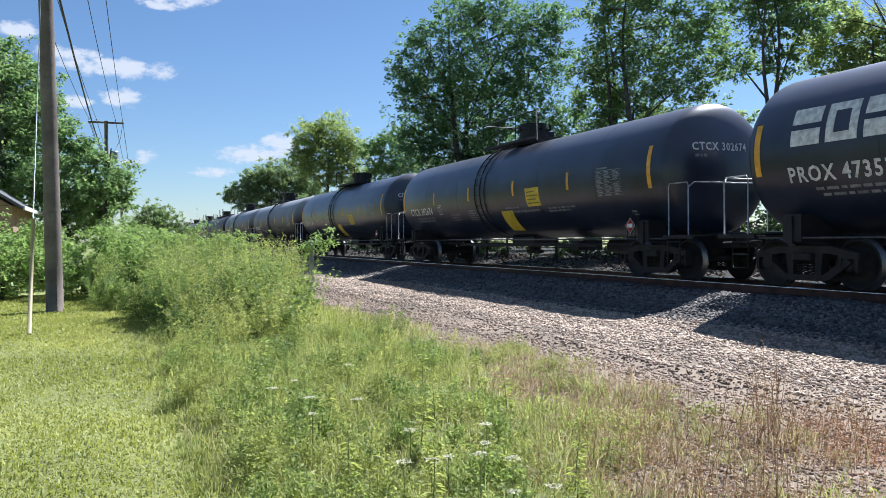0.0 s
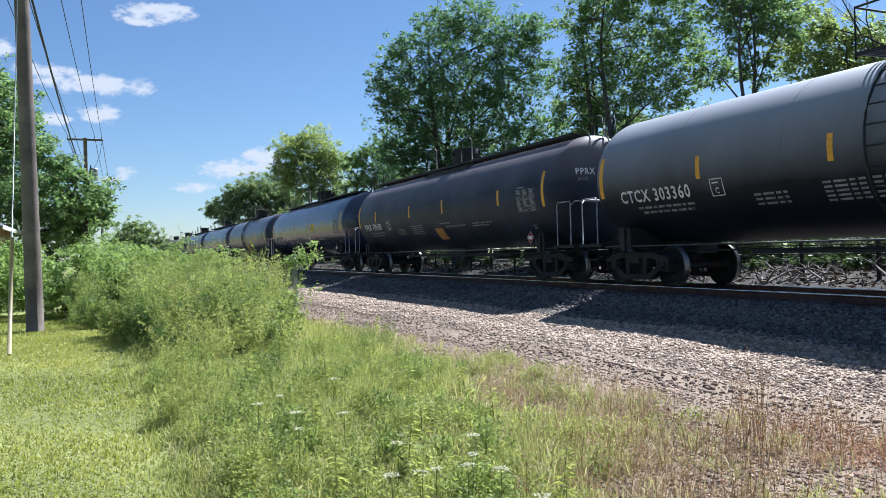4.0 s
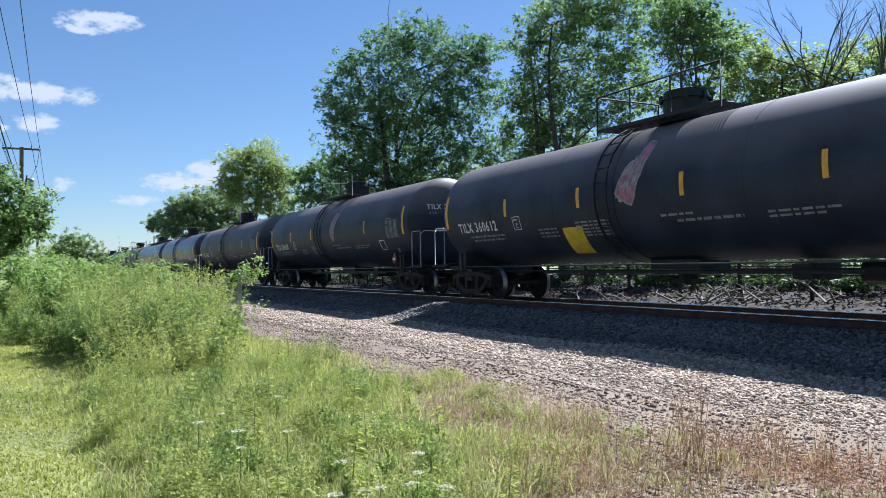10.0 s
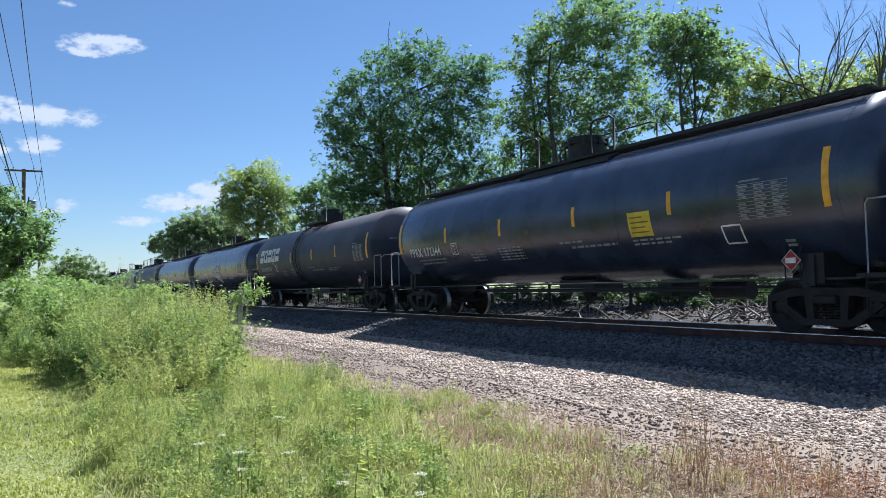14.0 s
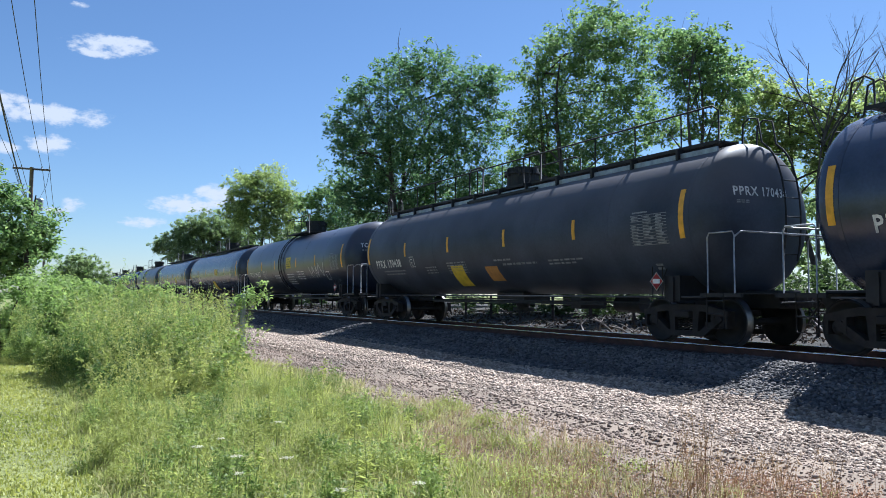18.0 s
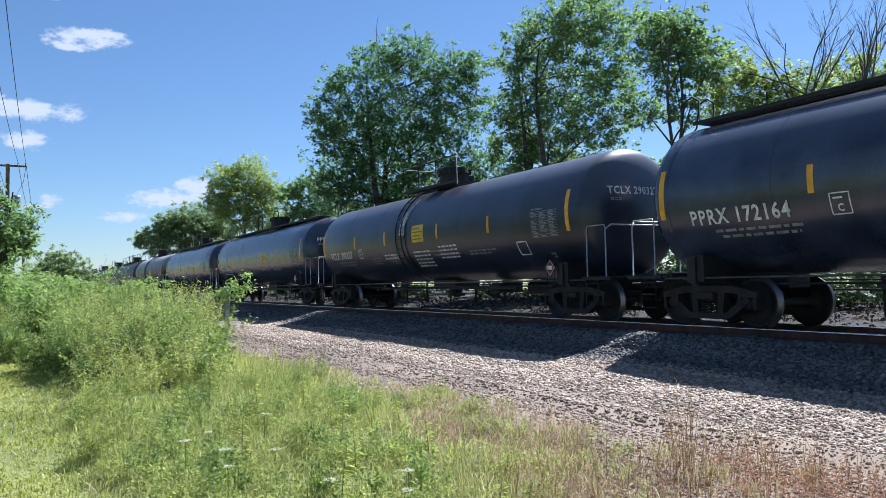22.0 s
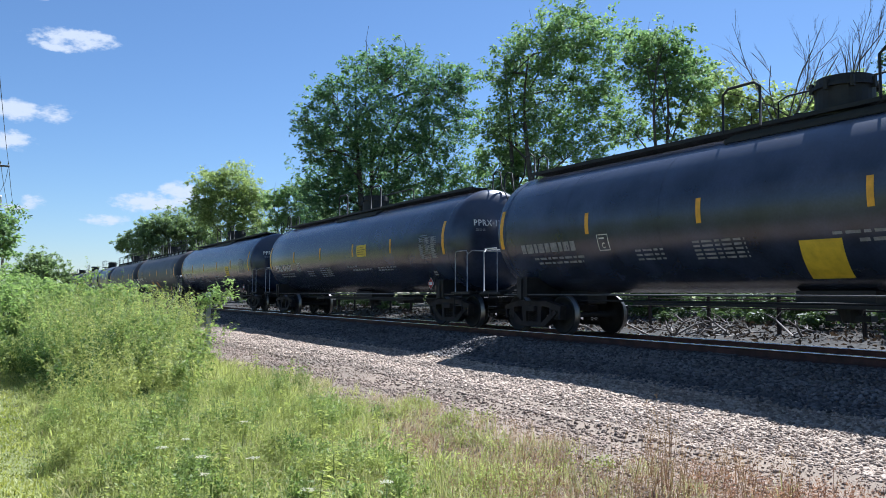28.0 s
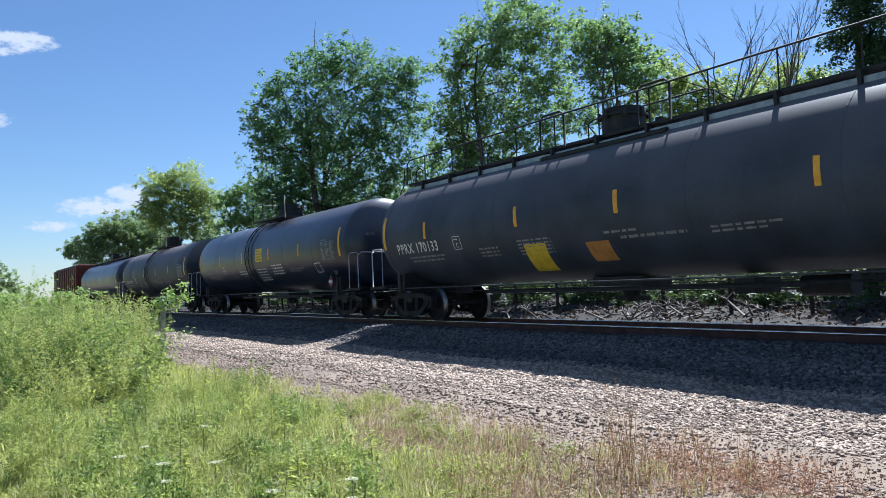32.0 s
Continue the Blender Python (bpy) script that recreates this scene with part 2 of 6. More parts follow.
M_TURF = mat("mown_turf_soil", (0.190, 0.205, 0.060), 0.97, 0, 0.5, 0.3, 26, 0.7, 0.04)
M_STONE = pieces("pale_crushed_stone", (0.180, 0.132, 0.097), (0.57, 0.445, 0.335))
M_BALLAST = pieces("grey_ballast_stone", (0.042, 0.040, 0.040), (0.22, 0.195, 0.178))
M_BROWN = pieces("brown_crushed_stone", (0.140, 0.099, 0.073), (0.37, 0.275, 0.205))
M_TIE = mat("creosoted_timber", (0.045, 0.032, 0.024), 0.9, 0, 3, 0.35, 30, 0.6, 0.01, obrand=0.3)
M_RAIL = mat("rusty_rail_steel", (0.062, 0.026, 0.019), 0.75, 0.0, 5, 0.35, 40, 0.3, 0.004)
M_SHINE = mat("polished_rail_head", (0.80, 0.74, 0.72), 0.16, 1.0, 5, 0.1, 40, 0)
M_LEAF = leafy("deep_green_leaves", (0.056, 0.118, 0.056), (0.200, 0.300, 0.128), 0.48)
M_LEAF2 = leafy("mid_green_leaves", (0.084, 0.152, 0.056), (0.252, 0.340, 0.132), 0.50)
M_LEAFY = leafy("yellow_green_leaves", (0.155, 0.205, 0.068), (0.360, 0.420, 0.165), 0.54)
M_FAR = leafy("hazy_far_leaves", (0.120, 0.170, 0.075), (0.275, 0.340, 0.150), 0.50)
M_FIR = leafy("dark_evergreen_needles", (0.024, 0.052, 0.020), (0.060, 0.105, 0.036), 0.25)
M_LAWN = leafy("mown_lawn_blades", (0.228, 0.270, 0.055), (0.425, 0.410, 0.128), 0.35, patch=0.5)
M_TALL = leafy("lush_grass_blades", (0.108, 0.152, 0.032), (0.510, 0.515, 0.180), 0.46, patch=0.8)
M_DRY = leafy("dry_grass_blades", (0.200, 0.145, 0.090), (0.520, 0.420, 0.285), 0.35, patch=0.9)
M_MIXG = leafy("half_dry_grass_blades", (0.130, 0.145, 0.044), (0.560, 0.510, 0.255), 0.43, patch=1.1)
M_RUST = leafy("rust_brown_seed_heads", (0.175, 0.108, 0.058), (0.475, 0.335, 0.188), 0.35, patch=1.3)
M_RED = leafy("reddish_dry_weeds", (0.190, 0.100, 0.060), (0.460, 0.285, 0.175), 0.35, patch=1.5)
M_WEED = leafy("weed_leaves", (0.075, 0.132, 0.032), (0.370, 0.430, 0.140), 0.50, patch=0.7)
M_FORB = leafy("small_forb_leaves", (0.160, 0.200, 0.046), (0.475, 0.495, 0.170), 0.48, patch=0.9)
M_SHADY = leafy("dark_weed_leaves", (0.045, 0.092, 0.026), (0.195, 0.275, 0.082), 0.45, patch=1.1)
M_VINE = leafy("shrub_leaves", (0.125, 0.200, 0.056), (0.340, 0.425, 0.150), 0.52, patch=0.6)
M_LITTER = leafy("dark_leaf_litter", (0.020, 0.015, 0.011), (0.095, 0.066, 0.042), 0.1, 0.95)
M_LACE = leafy("white_flower_heads", (0.48, 0.46, 0.32), (0.68, 0.65, 0.50), 0.35)
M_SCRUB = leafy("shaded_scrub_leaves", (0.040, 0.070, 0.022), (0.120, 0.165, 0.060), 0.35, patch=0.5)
M_STEM = leafy("green_stems", (0.10, 0.14, 0.04), (0.20, 0.24, 0.08), 0.15)
M_BARK = mat("grey_brown_bark", (0.075, 0.062, 0.050), 0.9, 0, 3, 0.35, 14, 0.8, 0.02)
M_DEAD = mat("bleached_dead_wood", (0.17, 0.145, 0.125), 0.85, 0, 4, 0.3, 30, 0.4, 0.01)
M_TWIG = mat("grey_dead_bark", (0.115, 0.098, 0.085), 0.9, 0, 3, 0.3, 14, 0.5, 0.02)
M_POLE = mat("weathered_utility_pole", (0.150, 0.122, 0.102), 0.9, 0, 1.6, 0.35, 20, 0.7, 0.01)
M_WIRE = mat("dark_wire", (0.03, 0.03, 0.035), 0.6, 0, 6, 0.2, 30, 0)
M_GUARD = mat("cream_plastic_guard", (0.36, 0.30, 0.17), 0.55, 0, 6, 0.12, 30, 0.05)
M_ZINC = mat("galvanised_grey", (0.30, 0.32, 0.34), 0.45, 0.4, 6, 0.2, 30, 0.05)
M_WALL = mat("tan_house_wall", (0.30, 0.20, 0.14), 0.85, 0, 3, 0.2, 40, 0.3, 0.01)
M_ROOF = mat("grey_shingle_roof", (0.11, 0.11, 0.115), 0.9, 0, 4, 0.25, 24, 0.5, 0.02)
M_TRIM = mat("white_eave_trim", (0.62, 0.62, 0.60), 0.6, 0, 4, 0.12, 40, 0)
M_GLASS = mat("dark_window_glass", (0.02, 0.025, 0.03), 0.08, 0, 4, 0.2, 40, 0)


# ---------------------------------------------------------------- helpers
def mesh_of(name, bm, material, smooth=False):
    me = bpy.data.meshes.new(name)
    if smooth:
        for fc in bm.faces:
            fc.smooth = True
    bm.to_mesh(me)
    bm.free()
    for one in material if isinstance(material, (list, tuple)) else [material]:
        me.materials.append(one)
    return me


def part(name, bm, material, parent=None, label="", smooth=False):
    ob = new(name, mesh_of(name, bm, material, smooth))
    ob.parent = parent
    return tagged(ob, label)


def box(bm, x0, x1, y0, y1, z0, z1):
    bmesh.ops.create_cube(bm, size=1, matrix=Matrix.LocRotScale(((x0 + x1) / 2, (y0 + y1) / 2, (z0 + z1) / 2), None, (x1 - x0, y1 - y0, z1 - z0)))
    return bm


def B(*a):
    return box(bmesh.new(), *a)


def mesh_tris(name, V, T, material, mats_of=None):
    """A mesh from arrays of points and triangles."""
    me = bpy.data.meshes.new(name)
    V, T = np.asarray(V, np.float32), np.asarray(T, np.int32)
    me.vertices.add(len(V))
    me.vertices.foreach_set("co", V.ravel())
    me.loops.add(T.size)
    me.loops.foreach_set("vertex_index", T.ravel())
    me.polygons.add(len(T))
    me.polygons.foreach_set("loop_start", np.arange(0, T.size, 3, dtype=np.int32))
    me.update(calc_edges=True)
    me.materials.append(material)
    return me


def tube(points, radii, sides=8, caps=True):
    """Points and triangles of a tapered pipe along a line of points."""
    P = [Vector(p) for p in points]
    V, T = [], []
    up = Vector((0.13, 0.21, 0.97))
    for i, p in enumerate(P):
        d = (P[min(i + 1, len(P) - 1)] - P[max(i - 1, 0)]).normalized()
        a = d.cross(up if abs(d.dot(up)) < 0.95 else Vector((1, 0, 0))).normalized()
        b = d.cross(a)
        for k in range(sides):
            t = 2 * math.pi * k / sides
            V.append(p + (a * math.cos(t) + b * math.sin(t)) * radii[i])
    for i in range(len(P) - 1):
        for k in range(sides):
            q, r = i * sides + k, i * sides + (k + 1) % sides
            T += [(q, r, r + sides), (q, r + sides, q + sides)]
    if caps:
        for base, flip in ((0, 1), ((len(P) - 1) * sides, 0)):
            for k in range(1, sides - 1):
                T.append((base, base + k + 1, base + k) if not flip else (base, base + k, base + k + 1))
    return V, T


def join(pieces_):
    V, T, n = [], [], 0
    for v, t in pieces_:
        V += [tuple(p) for p in v]
        T += [tuple(i + n for i in q) for q in t]
        n += len(v)
    return V, T


def pipes(name, lines, material, parent=None, label="", sides=6):
    """One mesh of round bars: lines of (points, radius)."""
    V, T = join([tube(p, [r] * len(p) if not isinstance(r, (list, tuple)) else r, sides) for p, r in lines])
    me = mesh_tris(name, V, T, material)
    me.polygons.foreach_set("use_smooth", [True] * len(me.polygons))
    ob = new(name, me)
    ob.parent = parent
    return tagged(ob, label)


def bevelled(bm, w=0.01):
    bmesh.ops.bevel(bm, geom=list(bm.edges), offset=w, segments=1, affect="EDGES")
    return bm


# ---------------------------------------------------------------- the ground
def bed(x):
    """Height of the ground across the track."""
    pts = ((-3000, GROUND), (0.6, GROUND), (4.2, GROUND + 0.03), (5.55, GROUND + 0.035), (5.72, GROUND - 0.01), (6.0, GROUND - 0.01), (6.18, GROUND + 0.04), (7.1, GROUND + 0.005), (7.5, GROUND + 0.03), (8.7, GROUND + 0.06), (9.6, GROUND + 0.16), (10.9, -0.21), (11.3, -0.19),
           (13.7, -0.19), (14.1, -0.21), (15.2, -0.38), (16.6, -0.2), (22.0, 0.05), (40.0, 0.1), (3000, 0.1))
    for (a, za), (b, zb) in zip(pts, pts[1:]):
        if x <= b:
            return za + (zb - za) * (x - a) / (b - a)
    return 0.1


def strip(name, x0, x1, y0, y1, material, step=0.35, far=1500, rough=0.03, lift=0.0):
    """A lengthwise band of ground, finely uneven near the camera."""
    xs = np.linspace(x0, x1, max(2, int((x1 - x0) / step) + 1))
    ys = np.concatenate(([-450, -200, -80, -30, y0], np.arange(y0 + step, y1, step), [y1, 60, 90, 140, 250, 500, far]))
    V = []
    for y in ys:
        for x in xs:
            e = noise.noise((x * 0.9, y * 0.9, 0)) * rough + noise.noise((x * 0.25, y * 0.25, 7)) * rough
            V.append((x, y, bed(x) + e + lift))
    T, w = [], len(xs)
    for j in range(len(ys) - 1):
        for i in range(w - 1):
            a = j * w + i
            T += [(a, a + 1, a + w + 1), (a, a + w + 1, a + w)]
    me = mesh_tris(name, V, T, material)
    me.polygons.foreach_set("use_smooth", [True] * len(me.polygons))
    return tagged(new(name, me), kind="structure")


def ground():
    V, T = [], []
    xs = [-3000, -300, -60, -20, -8, -3, 0.6, 4.6, 9, 16, 23, 40, 90, 300, 3000]
    ys = [-3000, -300, -60, -10, 0, 8, 16, 30, 60, 120, 300, 900, 3000]
    for y in ys:
        for x in xs:
            V.append((x, y, bed(x) - 0.09))
    w = len(xs)
    for j in range(len(ys) - 1):
        for i in range(w - 1):
            a = j * w + i
            T += [(a, a + 1, a + w + 1), (a, a + w + 1, a + w)]
    tagged(new("ground", mesh_tris("ground", V, T, M_TURF)), "grassy open ground that runs to the horizon", "ground", kind="structure")
    tagged(strip("lawn", -9, 0.9, 0.8, 30, M_TURF, 0.5, rough=0.02), "mown yellow-green lawn beside tall weeds", "lawn")
    tagged(strip("verge", 0.9, 2.9, 0.8, 40, M_TURF, 0.4, rough=0.03), "soil under rough grass and weeds by the gravel", "verge")
    g = tagged(strip("gravel_road", 2.9, 9.3, 0.8, 45, M_SOIL, 0.22, rough=0.03), "pale crushed stone road with faint brown tyre ruts", "gravel road")
    b = tagged(strip("ballast_bed", 9.3, 15.2, 0.8, 45, M_BED, 0.22, rough=0.02), "sloping grey ballast bed under the railway track", "ballast")
    tagged(strip("earth_strip", 15.2, 40, 0.8, 45, M_EARTH, 0.6, rough=0.08), "leaf-littered earth behind the track, tree shade in its colour", "earth")
    return g, b


gravel_road, ballast_bed = ground()


def crown(x):
    """The rounded top of a rail's head."""
    bm = bmesh.new()
    prof = [(-0.0375, -0.016), (-0.0372, -0.008), (-0.033, -0.003), (-0.02, -0.0005), (0, 0), (0.02, -0.0005), (0.033, -0.003), (0.0372, -0.008), (0.0375, -0.016)]
    a, b = [[bm.verts.new((x + px, y, pz)) for px, pz in prof] for y in (-450, 1500)]
    for i in range(8):
        bm.faces.new((a[i], a[i + 1], b[i + 1], b[i])).smooth = True
    bmesh.ops.recalc_face_normals(bm, faces=bm.faces)
    return bm


def rail(s):
    """A T-shaped rail with a polished head."""
    x = TRACK + s * 0.752
    root = new("rail")
    prof = [(-0.07, -0.18), (0.07, -0.18), (0.07, -0.165), (0.012, -0.14), (0.012, -0.045), (0.036, -0.035), (0.036, -0.006), (-0.036, -0.006), (-0.036, -0.035), (-0.012, -0.045), (-0.012, -0.14), (-0.07, -0.165)]
    bm = bmesh.new()
    ends = [[bm.verts.new((x + px, y, pz)) for px, pz in prof] for y in (-450, 1500)]
    n = len(prof)
    for i in range(n):
        bm.faces.new((ends[0][i], ends[0][(i + 1) % n], ends[1][(i + 1) % n], ends[1][i]))
    bm.faces.new(ends[0][::-1]), bm.faces.new(ends[1])
    part("rail_web", bm, M_RAIL, root)
    part("rail_head", crown(x), M_SHINE, root, "polished bright running surface")
    tagged(root, "rusty steel rail with a polished bright head", "rail", "rails of the track", "structure")


rail(-1), rail(1)


# ---------------------------------------------------------------- the train
R, MID, HALF, HEAD = 1.5, 2.48, 8.4, 0.58      # tank radius, axis height, half of the length that marks are placed on, depth of an end
SHELL = 8.15            # half of the straight shell
MESHES = {}


def tiny(ob):
    """Writing and slats too small to pick apart."""
    ob["kind"] = "stuff"
    return ob


def put(name, key, make, parent, label="", at=None):
    """A part on a mesh that alike cars share."""
    if key not in MESHES:
        MESHES[key] = make()
        if key in ("sill", "coupler", "deck", "endrail", "hose"):       # the short overhang beyond the shell
            for v in MESHES[key].vertices:
                v.co.y = v.co.y if v.co.y < 8.35 else 8.35 + (v.co.y - 8.35) * 0.69
    ob = new(name, MESHES[key])
    ob.parent = parent
    if at is not None:
        ob.matrix_basis = at
    return tagged(ob, label)


def tank_mesh(material, radius=R, y0=-SHELL, y1=SHELL, head=HEAD, seg=56):
    prof = [(y0 - head * math.sin(a), radius * math.cos(a)) for a in np.linspace(math.pi / 2 * 0.97, 0, 10)]
    prof += [(y, radius) for y in np.linspace(y0, y1, 9)[1:-1]]
    prof += [(y1 + head * math.sin(a), radius * math.cos(a)) for a in np.linspace(0, math.pi / 2 * 0.97, 10)]
    bm = bmesh.new()
    rings = []
    for y, r in prof:
        rings.append([bm.verts.new((r * math.cos(2 * math.pi * k / seg), y, MID + r * math.sin(2 * math.pi * k / seg))) for k in range(seg)])
    for a, b in zip(rings, rings[1:]):
        for k in range(seg):
            bm.faces.new((a[k], a[(k + 1) % seg], b[(k + 1) % seg], b[k]))
    bm.faces.new(rings[0]), bm.faces.new(rings[-1][::-1])
    bmesh.ops.recalc_face_normals(bm, faces=bm.faces)
    return mesh_of("tank", bm, material, True)


def hoop(y, width, rise, material, seg=56, a0=0.0, a1=2 * math.pi):
    """A raised band round the shell."""
    bm = bmesh.new()
    n = int(seg * (a1 - a0) / (2 * math.pi)) + 1
    rows = []
    for i in range(n):
        a = a0 + (a1 - a0) * i / (n - 1)
        c, s = math.cos(a), math.sin(a)
        rows.append([bm.verts.new((r * c, yy, MID + r * s)) for r, yy in ((R - 0.02, y - width / 2), (R + rise, y - width / 2), (R + rise, y + width / 2), (R - 0.02, y + width / 2))])
    for p, q in zip(rows, rows[1:]):
        for k in range(3):
            bm.faces.new((p[k], q[k], q[k + 1], p[k + 1]))
    bmesh.ops.recalc_face_normals(bm, faces=bm.faces)
    return mesh_of("band", bm, material)


def on_shell(u, v, lift=0.006):
    """A point of the near flank: u along the car from its far end, v up along the curve from mid-height."""
    a = v / R
    return (-(R + lift) * math.cos(a), HALF - u, MID + (R + lift) * math.sin(a))


def patch(u0, u1, v0, v1, material, lean=0.0, lift=0.006, name="patch"):
    """A thin sheet that follows the flank."""
    nv = max(2, int(abs(v1 - v0) / 0.12) + 1)
    bm = bmesh.new()
    rows = []
    for j in range(nv + 1):
        v = v0 + (v1 - v0) * j / nv
        s = lean * (v1 - v) / (v1 - v0)
        rows.append([bm.verts.new(on_shell(u + s, v, lf)) for lf in (lift, 0.0) for u in (u0, u1)])
    for p, q in zip(rows, rows[1:]):
        bm.faces.new((p[0], p[1], q[1], q[0]))
        bm.faces.new((p[0], q[0], q[2], p[2]))
        bm.faces.new((p[1], p[3], q[3], q[1]))
    bmesh.ops.recalc_face_normals(bm, faces=bm.faces)
    return mesh_of(name, bm, material)


def bars(rows, material, name="stencil_lines"):
    """Lines of small writing that cannot be read: rows of (u0, u1, v, height)."""
    bm = bmesh.new()
    for u0, u1, v, h in rows:
        u = u0
        k = 0
        while u < u1 - 0.01:
            w = min((0.16, 0.24, 0.11, 0.2)[k % 4], u1 - u)
            q = [bm.verts.new(on_shell(a, b, 0.005)) for a, b in ((u, v), (u + w, v), (u + w, v + h), (u, v + h))]
            bm.faces.new(q)
            u += w + 0.05
            k += 1
    bmesh.ops.recalc_face_normals(bm, faces=bm.faces)
    return mesh_of(name, bm, material)


def lettering(text, height, u, v, material, lift=0.012):
    """Stencilled characters laid on the flank."""
    cu = bpy.data.curves.new("stencil", "FONT")
    cu.body, cu.size, cu.resolution_u, cu.space_character, cu.offset = text, height / 0.70, 2, 1.16, height * 0.035
    tmp = bpy.data.objects.new("stencil", cu)
    scene.collection.objects.link(tmp)
    bpy.context.view_layer.update()
    me = bpy.data.meshes.new_from_object(tmp.evaluated_get(bpy.context.evaluated_depsgraph_get()))
    bpy.data.objects.remove(tmp)
    for p in me.vertices:
        p.co = Vector(on_shell(u + p.co.x * 0.86, v + p.co.y, lift))
    me.materials.clear()
    me.materials.append(material)
    return me


def ribbon(line, width, material, lift=0.005, closed=False):
    """A painted stroke along (u, v) points."""
    bm = bmesh.new()
    P = [Vector(line[0])]
    for q in line[1:]:          # short steps, so that the stroke follows the shell
        q, p = Vector(q), P[-1]
        k = max(1, math.ceil((q - p).length / 0.12))
        P += [p.lerp(q, j / k) for j in range(1, k + 1)]
    rows = []
    for i, p in enumerate(P):
        d = (P[min(i + 1, len(P) - 1)] - P[max(i - 1, 0)])
        d = d.normalized() if d.length > 1e-6 else Vector((1, 0))
        n = Vector((-d.y, d.x)) * width / 2
        rows.append([bm.verts.new(on_shell(*(p + n), lift)), bm.verts.new(on_shell(*(p - n), lift))])
    for a, b in zip(rows, rows[1:]):
        bm.faces.new((a[0], a[1], b[1], b[0]))
    return mesh_of("spray_stroke", bm, material)


def scrawl(u, v, w, h, turns, material, car, seed, width=0.06, fill=None, lean=0.0):
    """A sprayed squiggle that spells nothing."""
    rnd = random.Random(seed)
    if fill:
        bm = bmesh.new()
        wob = [1 + 0.22 * math.sin(3 * a + seed) + 0.10 * math.sin(7 * a + seed * 2) for a in np.linspace(0, 2 * math.pi, 29)[:-1]]
        rings = [[bm.verts.new(on_shell(u + w / 2 + lean * k / 5 * math.sin(a) + w * 0.52 * k / 5 * wob[i] * math.cos(a), v + h / 2 + h * 0.52 * k / 5 * wob[i] * math.sin(a), 0.006)) for i, a in enumerate(np.linspace(0, 2 * math.pi, 29)[:-1])] for k in range(1, 6)]
        bm.faces.new(rings[0])
        for p, q in zip(rings, rings[1:]):
            for i in range(28):
                bm.faces.new((p[i], p[(i + 1) % 28], q[(i + 1) % 28], q[i]))
        edge = [(u + w / 2 + lean * math.sin(a) + w * 0.52 * wob[i % 28] * math.cos(a), v + h / 2 + h * 0.52 * wob[i % 28] * math.sin(a)) for i, a in enumerate(np.linspace(0, 2 * math.pi, 29))]
        rim = new("spray_stroke", ribbon(edge, 0.05, material, 0.009))
        rim.parent = car
        tagged(rim, "pale sprayed outline")
        ob = new("spray_fill", mesh_of("spray_fill", bm, fill))
        ob.parent = car
        tagged(ob, "sprayed colour field")
    pts = []
    for i in range(turns * 8 + 1):
        t = i / (turns * 8)
        rise = math.sin(t * turns * 2 * math.pi + rnd.random() * 0.5) * (0.6 + 0.4 * rnd.random())
        if fill:        # strokes within the field
            rise *= 0.75 * math.sqrt(max(0.0, 1 - (2 * t - 1) ** 2)) + 0.1
        pts.append((u + w * (0.1 + 0.8 * t if fill else t) + lean * rise + 0.10 * w * math.sin(t * turns * 2 * math.pi * 1.5), v + h / 2 + h / 2 * rise))
    ob = new("spray_stroke", ribbon(pts, width, material, 0.015 if fill else 0.006))
    ob.parent = car
    tagged(ob, "sprayed unreadable scrawl")


def wheelset_mesh():
    prof = [(0.0, 0.06), (0.50, 0.08), (0.66, 0.10), (0.675, 0.14), (0.70, 0.15), (0.715, 0.36), (0.68, 0.40), (0.68, 0.485), (0.715, 0.485), (0.72, 0.458), (0.812, 0.453), (0.815, 0.40), (0.765, 0.38), (0.755, 0.17), (0.82, 0.14), (0.83, 0.085), (0.99, 0.085), (0.995, 0.12), (1.03, 0.12), (1.035, 0.05)]
    bm = bmesh.new()
    seg = 28
    for s in (-1, 1):
        rings = [[bm.verts.new((s * x, r * math.cos(2 * math.pi * k / seg), r * math.sin(2 * math.pi * k / seg))) for k in range(seg)] for x, r in prof]
        for i, (a, b) in enumerate(zip(rings, rings[1:])):
            for k in range(seg):
                f = bm.faces.new((a[k], a[(k + 1) % seg], b[(k + 1) % seg], b[k]))
                f.smooth = True
                f.material_index = 1 if 7 <= i <= 9 else 0
        bm.faces.new(rings[-1])
        for k in range(3):       # the cap's bolts
            a = k * 2.0944
            box(bm, s * 1.035 - 0.012, s * 1.035 + 0.012, 0.075 * math.cos(a) - 0.018, 0.075 * math.cos(a) + 0.018, 0.075 * math.sin(a) - 0.018, 0.075 * math.sin(a) + 0.018)
    bmesh.ops.recalc_face_normals(bm, faces=bm.faces)
    return mesh_of("wheelset", bm, [M_WHEEL, M_TREAD])


def prism(bm, pts, x0, x1):
    """A plate of the outline pts (y, z) between x0 and x1."""
    a, b = [[bm.verts.new((x, y, z)) for y, z in pts] for x in (x0, x1)]
    n = len(pts)
    for i in range(n):
        bm.faces.new((a[i], a[(i + 1) % n], b[(i + 1) % n], b[i]))
    bm.faces.new(a[::-1]), bm.faces.new(b)


